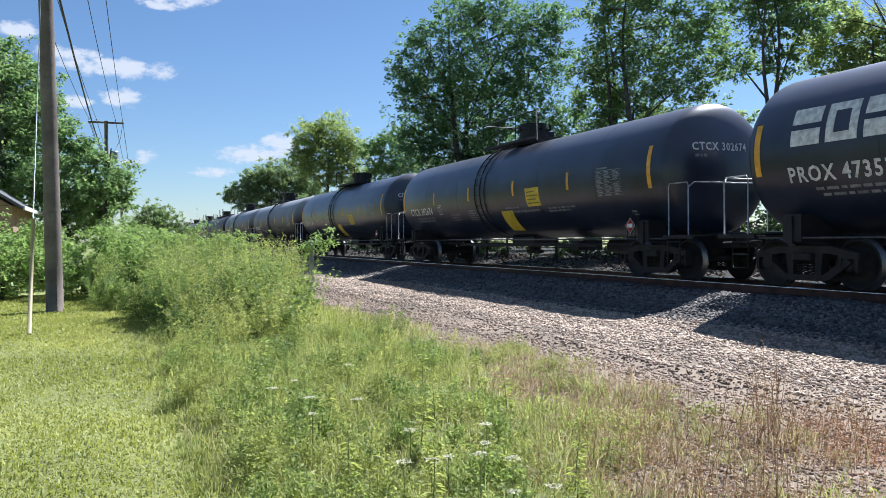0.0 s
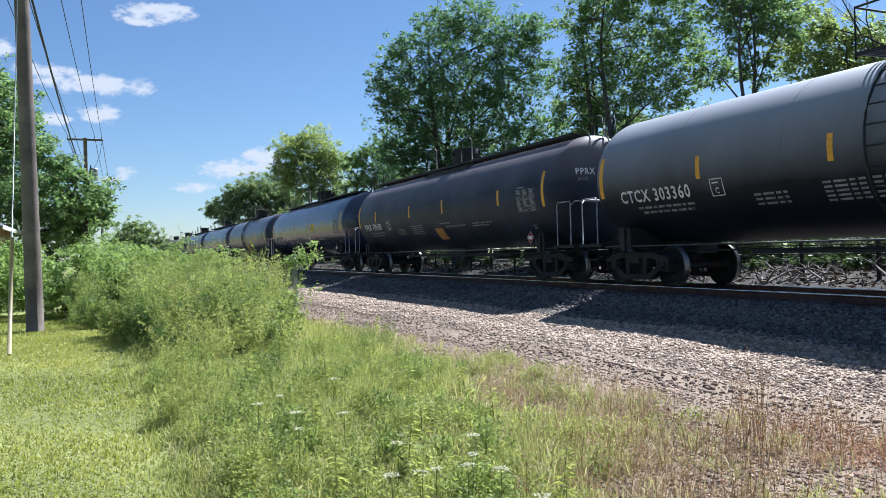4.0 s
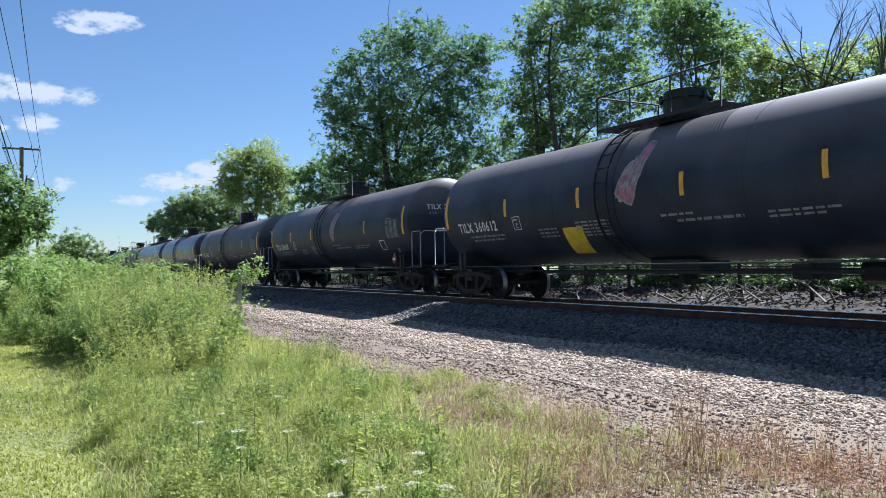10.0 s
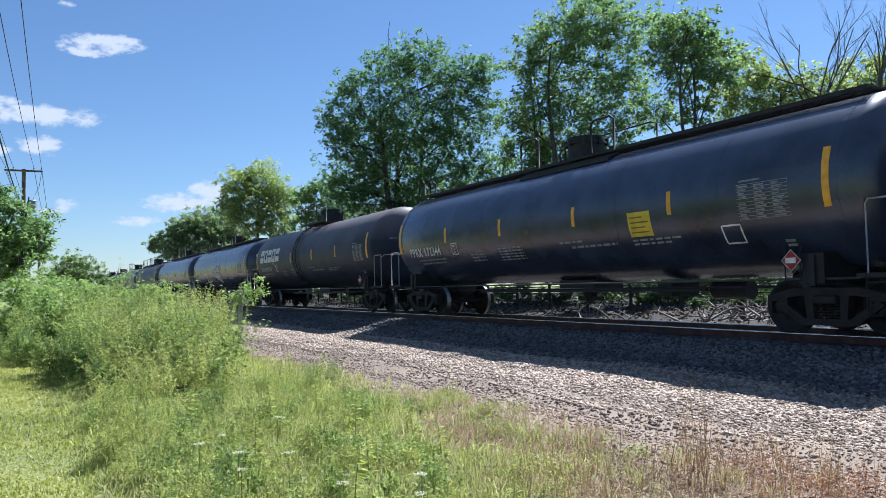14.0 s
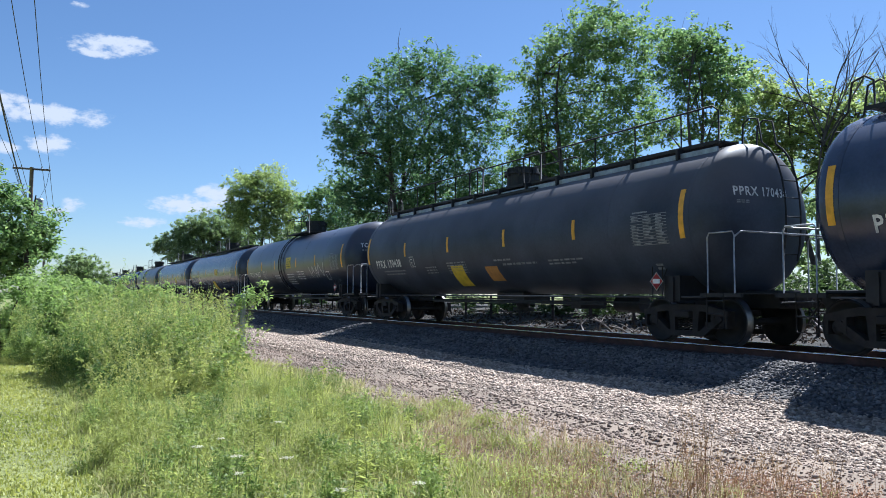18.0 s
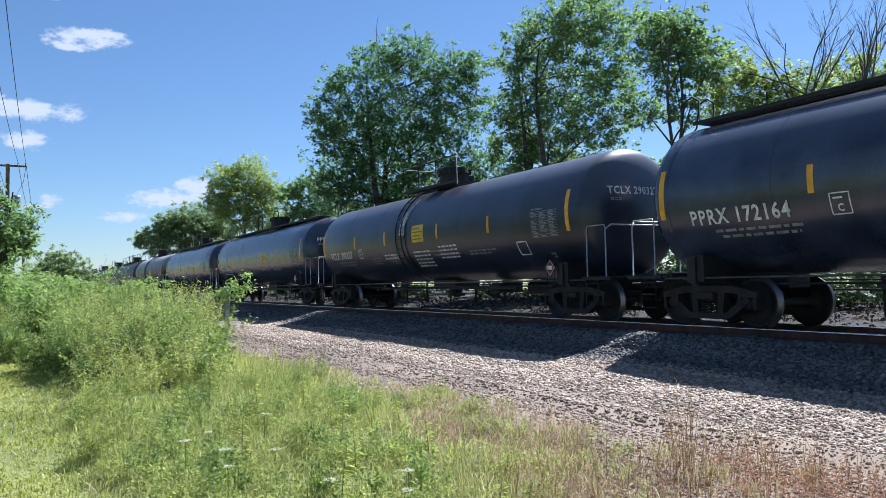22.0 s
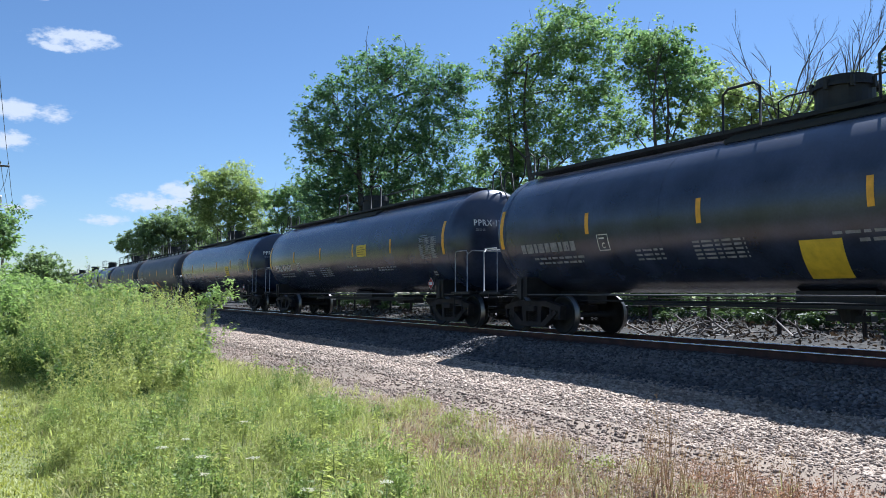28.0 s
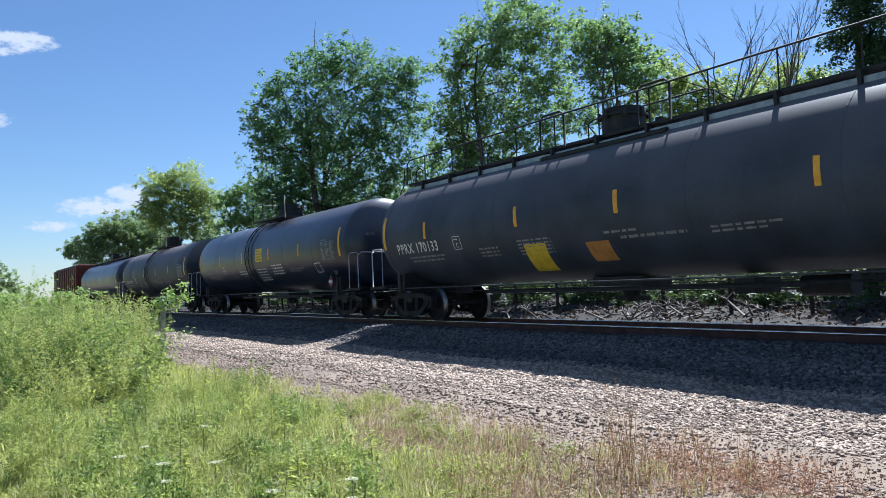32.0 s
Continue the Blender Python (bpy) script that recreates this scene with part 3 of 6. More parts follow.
def side_frame_mesh():
    bm = bmesh.new()
    x0, x1 = -0.09, 0.09
    prism(bm, [(-1.12, 0.56), (-1.12, 0.66), (-0.55, 0.78), (0.55, 0.78), (1.12, 0.66), (1.12, 0.56), (0.5, 0.65), (-0.5, 0.65)], x0, x1)
    prism(bm, [(-0.45, 0.16), (0.45, 0.16), (0.45, 0.27), (-0.45, 0.27)], x0, x1)
    for s in (-1, 1):
        prism(bm, [(s * 0.42, 0.16), (s * 0.55, 0.20), (s * 0.98, 0.50), (s * 0.86, 0.58), (s * 0.42, 0.28)], x0, x1)
        prism(bm, [(s * 0.24, 0.26), (s * 0.36, 0.26), (s * 0.40, 0.66), (s * 0.24, 0.66)], x0, x1)
        prism(bm, [(s * 0.72, 0.34), (s * 0.72, 0.62), (s * 1.10, 0.62), (s * 1.10, 0.34), (s * 1.04, 0.34), (s * 1.04, 0.56), (s * 0.78, 0.56), (s * 0.78, 0.34)], x0 - 0.01, x1 + 0.01)
    bmesh.ops.recalc_face_normals(bm, faces=bm.faces)
    return mesh_of("side_frame", bm, M_CAST)


def spring_mesh():
    pts = [(0.055 * math.cos(a), 0.055 * math.sin(a), 0.27 + 0.25 * a / 31.4) for a in np.linspace(0, 31.4, 41)]
    V, T = tube(pts, [0.014] * len(pts), 5)
    return mesh_tris("spring", V, T, M_CAST)


def bolster_mesh():
    bm = bmesh.new()
    box(bm, -1.15, 1.15, -0.2, 0.2, 0.52, 0.66)
    box(bm, -0.45, 0.45, -0.24, 0.24, 0.62, 0.78)
    bevelled(bm, 0.02)
    return mesh_of("truck", bm, M_CAST)


WHEELS = []     # (wheelset, the car's number)


def head_lettering(text, height, x, z, material):
    """Characters on the tank's near end."""
    me = lettering(text, height, 0, 0, material)
    for p in me.vertices:        # back to the flat, then onto the dished end
        a = math.asin(max(-1, min(1, (p.co.z - MID) / (R + 0.012))))
        px, pz = x + (HALF - p.co.y), z + a * R
        q = max(0.0, 1 - (px * px + (pz - MID) ** 2) / (R * R))
        p.co = Vector((px, -SHELL - HEAD * math.sqrt(q) - 0.010, pz))
    return me


def truck(car, y, number):
    t = put("truck", "bolster", bolster_mesh, car, "rusty cast-steel bogie under the tank's end", pose(0, y, 0))
    for s in (-1, 1):
        put("side_frame", "side_frame", side_frame_mesh, t, at=pose(s * 0.98, 0, 0))
        for y in (-0.15, 0.0, 0.15):
            put("spring", "spring", spring_mesh, t, at=pose(s * 0.98, y, 0))
        w = put("wheelset", "wheelset", wheelset_mesh, t, "steel wheels with bright worn treads on an axle", pose(0, s * 0.89, 0.457))
        WHEELS.append((w, number, y + s * 0.89))


def lines_mesh(name, lines, material, sides=6):
    V, T = join([tube(p, [r] * len(p), sides) for p, r in lines])
    me = mesh_tris(name, V, T, material)
    me.polygons.foreach_set("use_smooth", [True] * len(me.polygons))
    return me


def sill_mesh():
    bm = bmesh.new()
    box(bm, -0.3, 0.3, 6.2, 9.35, 0.72, 1.06)
    box(bm, -0.2, 0.2, 9.35, 9.5, 0.76, 1.0)
    bevelled(bm, 0.015)
    return mesh_of("stub_sill", bm, M_STEEL)


def saddle_mesh():
    bm = bmesh.new()
    prism(bm, [(7.2, 0.86), (7.6, 0.86), (7.6, 1.35), (7.2, 1.35)], -1.36, 1.36)
    prism(bm, [(7.36, 0.82), (7.46, 0.82), (7.46, 1.32), (7.36, 1.32)], -1.41, -1.36)
    prism(bm, [(7.36, 0.82), (7.46, 0.82), (7.46, 1.32), (7.36, 1.32)], 1.36, 1.41)
    bmesh.ops.recalc_face_normals(bm, faces=bm.faces)
    return mesh_of("bolster_saddle", bm, M_STEEL)


def coupler_mesh():
    bm = bmesh.new()
    box(bm, -0.07, 0.07, 9.45, 9.74, 0.80, 0.95)
    box(bm, -0.17, 0.12, 9.70, 9.86, 0.74, 1.0)
    box(bm, 0.04, 0.19, 9.76, 9.93, 0.76, 0.98)
    bevelled(bm, 0.02)
    return mesh_of("coupler", bm, M_CAST)


def deck_mesh():
    bm = bmesh.new()
    for k in range(9):
        box(bm, -1.42, 1.42, 8.30 + k * 0.135, 8.39 + k * 0.135, 0.985, 1.01)
    box(bm, -1.45, -1.38, 8.2, 9.5, 0.93, 1.0)
    box(bm, 1.38, 1.45, 8.2, 9.5, 0.93, 1.0)
    return mesh_of("end_deck", bm, M_STEEL)


def end_of(car, s, kind):
    """The fittings of one end: sill, deck, handrail, steps, coupler."""
    at = pose(0, 0, 0, 0, 0, 0 if s > 0 else 180)
    put("stub_sill", "sill", sill_mesh, car, at=at)
    put("bolster_saddle", "saddle", saddle_mesh, car, at=at)
    put("coupler", "coupler", coupler_mesh, car, "cast steel coupler", at)
    tiny(put("end_deck", "deck", deck_mesh, car, "slatted end walkway", at))
    r = 0.017
    rails = []
    for x in (-1.42, 1.42):
        rails += [([(x, 8.38, 0.95), (x, 8.38, 2.05), (x, 8.44, 2.12), (x, 9.22, 2.12), (x, 9.28, 2.06), (x, 9.28, 1.0)], r)]
    rails.append(([(-1.42, 9.28, 2.02), (-1.30, 9.36, 2.12), (1.30, 9.36, 2.12), (1.42, 9.28, 2.02)], r))
    put("end_handrail", "endrail", lambda: lines_mesh("end_handrail", rails, M_HAND), car, "worn grey end handrail", at)
    for x in (-1.44, 1.44):
        steps = [([(x, 8.35, 1.0), (x, 8.35, 0.36), (x, 8.75, 0.36), (x, 8.75, 1.0)], 0.016)] + [([(x, 8.35, z), (x, 8.75, z)], 0.016) for z in (0.62, 0.86)]
        put("corner_ladder", f"steps{x}", lambda: lines_mesh("corner_ladder", steps, M_STEEL), car, at=at)
    hose = [([(-0.35, 9.4, 0.85), (-0.42, 9.6, 0.62), (-0.36, 9.78, 0.48), (-0.2, 9.86, 0.52)], 0.022), ([(-1.35, 9.45, 0.84), (-0.3, 9.5, 0.86)], 0.018)]
    put("brake_hose", "hose", lambda: lines_mesh("brake_hose", hose, M_STEEL), car, at=at)
    if kind != "plain":
        lad = []
        for x in (-0.62, -0.20):
            pts = [(x, SHELL + HEAD * math.cos(a) + 0.10, MID + R * math.sin(a)) for a in np.linspace(-0.6, 1.2, 9)]
            pts += [(x, 8.30, 4.02), (x, 8.22, 4.5), (x, 8.0, 4.56), (x, 7.85, 4.45), (x, 7.83, 4.0)]
            lad.append((pts, 0.020))
        for k in range(7):
            a = -0.5 + k * 0.25
            y, z = SHELL + HEAD * math.cos(a) + 0.10, MID + R * math.sin(a)
            lad.append(([(-0.62, y, z), (-0.20, y, z)], 0.014))
        put("end_ladder", "endladder", lambda: lines_mesh("end_ladder", lad, M_STEEL), car, "black ladder over the tank's end", at)


def grating(name, x0, x1, y0, y1, z, pitch=0.09):
    bm = bmesh.new()
    y = y0
    while y < y1:
        box(bm, x0, x1, y, y + 0.035, z, z + 0.03)
        y += pitch
    box(bm, x0 - 0.02, x0 + 0.02, y0, y1, z - 0.02, z + 0.05)
    box(bm, x1 - 0.02, x1 + 0.02, y0, y1, z - 0.02, z + 0.05)
    return mesh_of(name, bm, M_STEEL)


def dome_mesh():
    bm = bmesh.new()
    for r, h, z in ((0.58, 0.10, 4.0), (0.48, 0.46, 4.26), (0.53, 0.06, 4.48), (0.46, 0.14, 4.57)):
        bmesh.ops.create_cone(bm, segments=28, radius1=r, radius2=r * 0.98, depth=h, cap_ends=True, matrix=Matrix.Translation((0, -0.1, z)))
    for k in range(8):
        a = k * math.pi / 4
        box(bm, 0.52 * math.cos(a) - 0.03, 0.52 * math.cos(a) + 0.03, -0.1 + 0.52 * math.sin(a) - 0.03, -0.1 + 0.52 * math.sin(a) + 0.03, 4.40, 4.58)
    return mesh_of("manway_dome", bm, M_STEEL)


def valve_mesh(y, r, h):
    bm = bmesh.new()
    bmesh.ops.create_cone(bm, segments=14, radius1=r, radius2=r * 0.8, depth=h, cap_ends=True, matrix=Matrix.Translation((0.1, y, 3.95 + h / 2)))
    return mesh_of("relief_valve", bm, M_STEEL)


def saddle_plate():
    """A ribbed step that lies on the shell's shoulder."""
    bm = bmesh.new()
    for k in range(7):
        a = 1.02 + k * 0.045
        x, z = -(R + 0.05) * math.cos(a), MID + (R + 0.05) * math.sin(a)
        box(bm, x - 0.02, x + 0.02, -1.9, 1.75, z - 0.05, z + 0.01)
    return mesh_of("saddle_plate", bm, M_STEEL)


def top_of(car, kind, paint):
    put("manway_dome", "dome", dome_mesh, car, "bolted manway housing on the tank's top")
    for y, r, h in ((-1.0, 0.12, 0.34), (0.85, 0.10, 0.30)):
        put("relief_valve", f"valve{y}", lambda: valve_mesh(y, r, h), car)
    rails = []
    if kind == "plain":
        tiny(put("top_platform", "platform", lambda: grating("top_platform", -0.95, 0.95, -1.9, 1.7, 3.98), car, "steel grating platform"))
        for x in (-0.95, 0.95):
            rails += [([(x, -1.9, 3.9), (x, -1.9, 4.78), (x, 1.7, 4.78), (x, 1.7, 3.9)], 0.02), ([(x, -0.6, 4.0), (x, -0.6, 4.78)], 0.016), ([(x, 0.6, 4.0), (x, 0.6, 4.78)], 0.016)]
        put("top_handrail", "railA", lambda: lines_mesh("top_handrail", [rails[k] for k in (0, 1, 2)] + [([(0.95, 1.7, 3.9), (0.95, 1.7, 4.78), (-0.95, 1.7, 4.78)], 0.02)], M_STEEL), car, "thin black platform handrail")
        # ladder and saddle straps round the shell
        lad = []
        for y in (0.72, 1.12):
            lad.append(([(-(R + 0.09) * math.cos(a), y, MID + (R + 0.09) * math.sin(a)) for a in np.linspace(-0.95, 1.35, 16)], 0.022))
        for a in np.linspace(-0.9, 1.2, 11):
            x, z = -(R + 0.09) * math.cos(a), MID + (R + 0.09) * math.sin(a)
            lad.append(([(x, 0.72, z), (x, 1.12, z)], 0.014))
        put("side_ladder", "sideladder", lambda: lines_mesh("side_ladder", lad, M_STEEL), car, "black ladder curving up the flank")
        for y in (0.62, 1.22):
            put("band", f"band{y}{paint}", lambda: hoop(y, 0.07, 0.012, PAINT[paint]), car)
    else:
        tiny(put("running_board", "runboard", lambda: grating("running_board", -0.62, -0.12, -8.0, 8.0, 4.0, 0.055), car, "narrow steel running board along the top"))
        tiny(put("saddle_plate", "saddleplate", lambda: saddle_plate(), car, "ribbed tread plate beside the dome"))
        loop = [([(x, -1.9, 3.95), (x, -1.9, 4.72), (x, -1.7, 4.8), (x, 1.5, 4.8), (x, 1.7, 4.72), (x, 1.7, 3.95)], 0.02) for x in (0.7,)]
        loop += [([(-0.64, y0, 4.0), (-0.64, y0, 4.72), (-0.64, y0 + 0.12, 4.82), (-0.64, y0 + 0.7, 4.82), (-0.64, y0 + 0.82, 4.72), (-0.64, y0 + 0.82, 4.0)], 0.028) for y0 in (1.1, -1.9)]
        put("top_handrail", "railB", lambda: lines_mesh("top_handrail", loop, M_STEEL), car, "black handrail loops beside the dome")
        if kind == "railed":
            long = [([(-0.66, -8.0, 4.0), (-0.66, -8.0, 4.62), (-0.66, -7.85, 4.74), (-0.66, 7.85, 4.74), (-0.66, 8.0, 4.62), (-0.66, 8.0, 4.0)], 0.02)]
            long += [([(-0.66, y, 3.75), (-0.66, y, 4.74)], 0.016) for y in np.arange(-7.0, 7.1, 1.4)]
            put("long_handrail", "railL", lambda: lines_mesh("long_handrail", long, M_STEEL), car, "long black handrail over the whole top")
            put("walkway_plate", "plate", lambda: mesh_of("walkway_plate", bevelled(B(-0.72, -0.66, -8.0, 8.0, 3.78, 3.90), 0.01), M_ZINC), car, "pale edge plate of the walkway")
            for k in range(11):
                put("bracket", f"br{k}", lambda: mesh_of("bracket", B(-0.80, -0.60, -7.0 + k * 1.4 - 0.03, -7.0 + k * 1.4 + 0.03, 3.66, 4.0), M_STEEL), car)
        for y in (-7.95, 7.95):
            put("band", f"bandB{y}{paint}", lambda: hoop(y, 0.08, 0.004, PAINT[paint]), car)
    # the jacket's seams
    for k, y in enumerate((-5.6, -2.8, 2.8, 5.6)):
        put("seam", f"seam{k}{paint}", lambda: hoop(y, 0.03, 0.0035, PAINT[paint], a0=math.pi * 0.5, a1=math.pi * 1.4), car)


def under_of(car):
    rods = [([(s * 1.32, -8.2, 0.93), (s * 1.32, 8.2, 0.93)], 0.02) for s in (-1, 1)]
    rods += [([(-0.55, -7.2, 0.80), (-0.55, 7.2, 0.80)], 0.022)]
    put("side_rod", "rods", lambda: lines_mesh("side_rod", rods[:1], M_ROD), car, "worn grey rod along the tank's foot")
    put("side_rod", "rods2", lambda: lines_mesh("side_rod", rods[1:2], M_ROD), car)
    put("brake_pipe", "pipe", lambda: lines_mesh("brake_pipe", rods[2:], M_STEEL), car)

    def outlet():
        bm = bmesh.new()
        box(bm, -0.45, 0.45, -0.8, 0.6, 0.80, 1.02)
        bmesh.ops.create_cone(bm, segments=18, radius1=0.13, radius2=0.26, depth=0.36, cap_ends=True, matrix=Matrix.Translation((0, -0.1, 0.66)))
        box(bm, -0.09, 0.09, -0.5, 0.3, 0.50, 0.60)
        return mesh_of("bottom_outlet", bm, M_STEEL)
    put("bottom_outlet", "outlet", outlet, car)

    def tanklet():
        bm = bmesh.new()
        bmesh.ops.create_cone(bm, segments=18, radius1=0.2, radius2=0.2, depth=0.9, cap_ends=True, matrix=Matrix.Translation((0.35, -4.3, 0.74)) @ Matrix.Rotation(radians(90), 4, "X"))
        box(bm, -0.5, 0.3, -3.4, -3.0, 0.62, 0.9)
        box(bm, -0.6, -0.5, -4.4, 4.4, 0.72, 0.78)
        return mesh_of("brake_reservoir", bm, M_STEEL)
    put("brake_reservoir", "reservoir", tanklet, car)


def placard(car, u, z, key):
    """A red diamond with a white rim on a little bracket."""
    x, y = -1.49, HALF - u

    def plate(k, x):
        bm = bmesh.new()
        vs = [bm.verts.new((x, y + a * k, z + b * k)) for a, b in ((0, 1), (-1, 0), (0, -1), (1, 0))]
        bm.faces.new(vs)
        bmesh.ops.solidify(bm, geom=list(bm.faces), thickness=0.008)
        return bm
    a = put("hazard_placard", f"pl_w{u}{z}", lambda: mesh_of("hazard_placard", plate(0.19, x), M_WHITE), car, "diamond hazard placard, red with a white rim")
    put("placard_field", f"pl_r{u}{z}", lambda: mesh_of("placard_field", plate(0.165, x - 0.004), M_HAZ), a, "red field")
    put("placard_band", f"pl_b{u}{z}", lambda: mesh_of("placard_band", B(x - 0.0105, x - 0.008, y - 0.1, y + 0.1, z - 0.045, z + 0.045), M_WHITE), a, "pale number band")
    put("placard_bracket", f"pl_k{u}{z}", lambda: lines_mesh("placard_bracket", [([(x + 0.03, y - 0.14, z - 0.32), (x + 0.03, y - 0.14, z + 0.3)], 0.012), ([(x + 0.03, y + 0.14, z - 0.32), (x + 0.03, y + 0.14, z + 0.3)], 0.012), ([(x + 0.03, y, z - 0.2), (-1.2, y, 1.5)], 0.012)], M_STEEL), car)


#        kind     paint   mark           yellow panel (u) and slanted flag (u), extras
FLEET = [("plain", "black", "PROX 47353", None, None, "logo"),
         ("plain", "black", "CTCX 302674", 10.52, 8.75, ""),
         ("plain", "black", "CITX 221201", 10.75, 8.2, "low"),
         ("plain", "grey", "CTCX 303207", None, None, ""),
         ("plain", "grey", "CTCX 303360", None, None, ""),
         ("board", "matte", "PPRX 170180", None, None, "orange"),
         ("board", "gloss", "", 10.4, None, ""),
         ("plain", "black", "CTCX 730048", 10.14, 8.26, ""),
         ("board", "gloss", "PPRX 172623", 10.55, None, ""),
         ("board", "gloss", "PPRX 171406", 10.05, 8.47, "pink"),
         ("plain", "matte", "TILX 360612", None, 5.82, "pink_top"),
         ("plain", "matte", "TILX 360609", None, None, "pink_top"),
         ("plain", "matte", "TILX 360452", None, None, ""),
         ("plain", "black", "TCLX 290232", 8.3, None, "notes"),
         ("board", "gloss", "PPRX 172344", 11.6, None, ""),
         ("plain", "matte", "", None, None, "logo"),
         ("board", "gloss", "PPRX 172016", None, None, "tags"),
         ("board", "gloss", "PPRX 171252", 9.95, 8.42, ""),
         ("railed", "slate", "PPRX 170438", None, 6.55, "orange"),
         ("plain", "black", "TCLX 290227", 8.3, None, "notes peaks"),
         ("board", "gloss", "PPRX 171264", 9.9, 8.5, ""),
         ("board", "gloss", "PPRX 172164", 11.12, None, ""),
         ("plain", "black", "TCLX 290327", 8.3, None, "notes white_top"),
         ("board", "gloss", "PPRX 171303", 10.15, None, "faint"),
         ("board", "gloss", "PPRX 172478", 11.28, None, "smudge"),
         ("plain", "pale", "NATX 301544", 9.85, None, "orange_mark"),
         ("railed", "slate", "PPRX 170018", None, 6.55, "orange"),
         ("board", "gloss", "", 10.1, 8.5, ""),
         ("board", "gloss", "PPRX 171431", 10.15, None, ""),
         ("board", "gloss", "PPRX 172389", 11.7, None, ""),
         ("railed", "slate", "PPRX 170226", None, 6.55, "orange"),
         ("railed", "slate", "PPRX 170133", None, 6.55, "orange"),
         ("plain", "black", "", 8.3, None, "notes"),
         ("plain", "matte", "", None, None, ""),
         ("board", "black", "", None, None, "")]
LOOKS = {"gloss": "glossy black", "black": "black", "matte": "faded matte black", "slate": "worn slate-black", "grey": "dull grey", "pale": "pale dusty grey"}
KINDS = {"plain": "tank car with dome platform and ladder", "board": "tank car with running board on top", "railed": "tank car with long handrail on top"}


def tank_car(n):
    kind, paint, text, panel, flag, extra = FLEET[n]
    car = new("tank_car")
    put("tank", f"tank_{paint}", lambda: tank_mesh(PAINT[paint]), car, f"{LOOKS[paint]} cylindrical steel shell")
    for s in (1, -1):
        end_of(car, s, kind)
        truck(car, s * 7.4, n)
    top_of(car, kind, paint)
    under_of(car)
    # amber reflective strips
    for k, u in enumerate((0.27, 16.12)):
        put("end_strip", f"es{k}", lambda: patch(u, u + 0.13, -0.42, 0.55, M_YEL, name="end_strip"), car, "long amber reflective strip")
    for u in (2.5, 6.4, 9.5, 13.6) if (kind == "railed" and n != 18) or n == 5 else (3.5, 6.15, 9.9, 12.75) if text.startswith("TCLX") else (3.49, 6.54, 9.72, 12.75):
        if n == 11 and 9 < u < 10:       # sprayed over
            continue
        put("reflective_strip", f"rs{u}", lambda: patch(u, u + 0.11, -0.24, 0.22, M_YEL, name="reflective_strip"), car, "short amber reflective strip")
    if panel:
        big = text.startswith("PPRX 172")
        lo = -0.75 if extra == "low" else -0.92 if n == 7 else -0.60 if n == 1 else -0.30 if n == 25 else -0.62 if big else -0.26
        tall = 0.34 if n == 25 else 0.54 if kind == "plain" else 0.52 if big else 0.40
        wide = 0.9 if n == 25 else 0.66 if big else 0.77
        p = put("notice_panel", f"np{panel}{lo}{kind}{tall}", lambda: patch(panel, panel + wide, lo, lo + tall, M_YELP, name="notice_panel"), car, "yellow notice panel")
        tiny(put("notice_print", f"nl{panel}{lo}{kind}{tall}", lambda: shift_bars(panel + 0.06, wide - 0.12, lo + 0.06, tall - 0.1), p, "small dark printed lines"))
    if flag:
        put("slanted_panel", f"sf{flag}", lambda: patch(flag, flag + 0.73, -1.5, -0.68, M_YELP, lean=-0.12, name="slanted_panel"), car, "yellow warning panel low on the flank")
    if "orange" in extra and "mark" not in extra:
        put("orange_panel", "op", lambda: patch(8.5, 9.15, -1.28, -0.76, M_ORG, name="orange_panel"), car, "faded orange panel")
    ink = M_ORTX if "orange_mark" in extra else M_WHITE
    if text:
        tiny(put("car_mark", f"mark{n}", lambda: lettering(text, 0.27, 1.0, -0.58, ink), car, "stencilled car mark"))
    else:
        tiny(put("car_mark", "markbars", lambda: bars([(1.1, 3.1, -0.58, 0.22)], M_DULL, "car_mark"), car, "stencilled mark too faint to read"))
    tiny(put("stencil_block", f"sl{'o' if ink is M_ORTX else ''}", lambda: bars([(1.5, 3.3, -0.76, 0.055), (1.6, 3.2, -0.88, 0.055)], M_ORTX if ink is M_ORTX else M_DULL), car))

    if text:
        tiny(put("end_mark", f"endmark{n}", lambda: head_lettering(text, 0.17, -0.95, MID + 0.38, ink), car, "small stencilled mark on the tank's end"))
    tiny(put("end_note", "endnote", lambda: head_lettering("===", 0.12, -0.9, MID + 0.2, M_DULL), car, "small unreadable lines on the tank's end"))
    cb = put("class_box", "classbox", lambda: ribbon([(3.84, -0.62), (4.16, -0.62), (4.16, -0.28), (3.84, -0.28), (3.84, -0.61)], 0.022, M_WHITE), car, "small white outlined square")
    tiny(put("class_letter", "classletter", lambda: lettering("C", 0.12, 3.95, -0.57, M_WHITE), cb, "stencilled letter in the square"))
    tiny(put("class_lines", "classlines", lambda: bars([(3.89, 4.11, -0.37, 0.03)], M_WHITE), cb))
    tiny(put("stencil_block", "slm", lambda: bars([(4.85, 5.6, -0.70 - 0.1 * k, 0.045) for k in range(3)] + [(6.35, 7.5, -0.60 - 0.085 * k, 0.042) for k in range(5)] + [(9.1, 9.95, -0.62, 0.05), (9.5, 11.1, -0.76, 0.06), (11.6, 13.0, -0.72, 0.045), (11.6, 12.7, -0.81, 0.045)], M_DULL), car))
    tu = 14.1 if text.startswith("CTCX") or n == 2 else 14.45 if text.startswith("PPRX 172") else 14.75
    put("data_table", f"table{tu}", lambda: data_table(tu), car, "white stencilled data table")
    tiny(put("end_stencil", "tl2", lambda: lettering("=", 0.3, 15.2, -1.15, M_DULL), car))
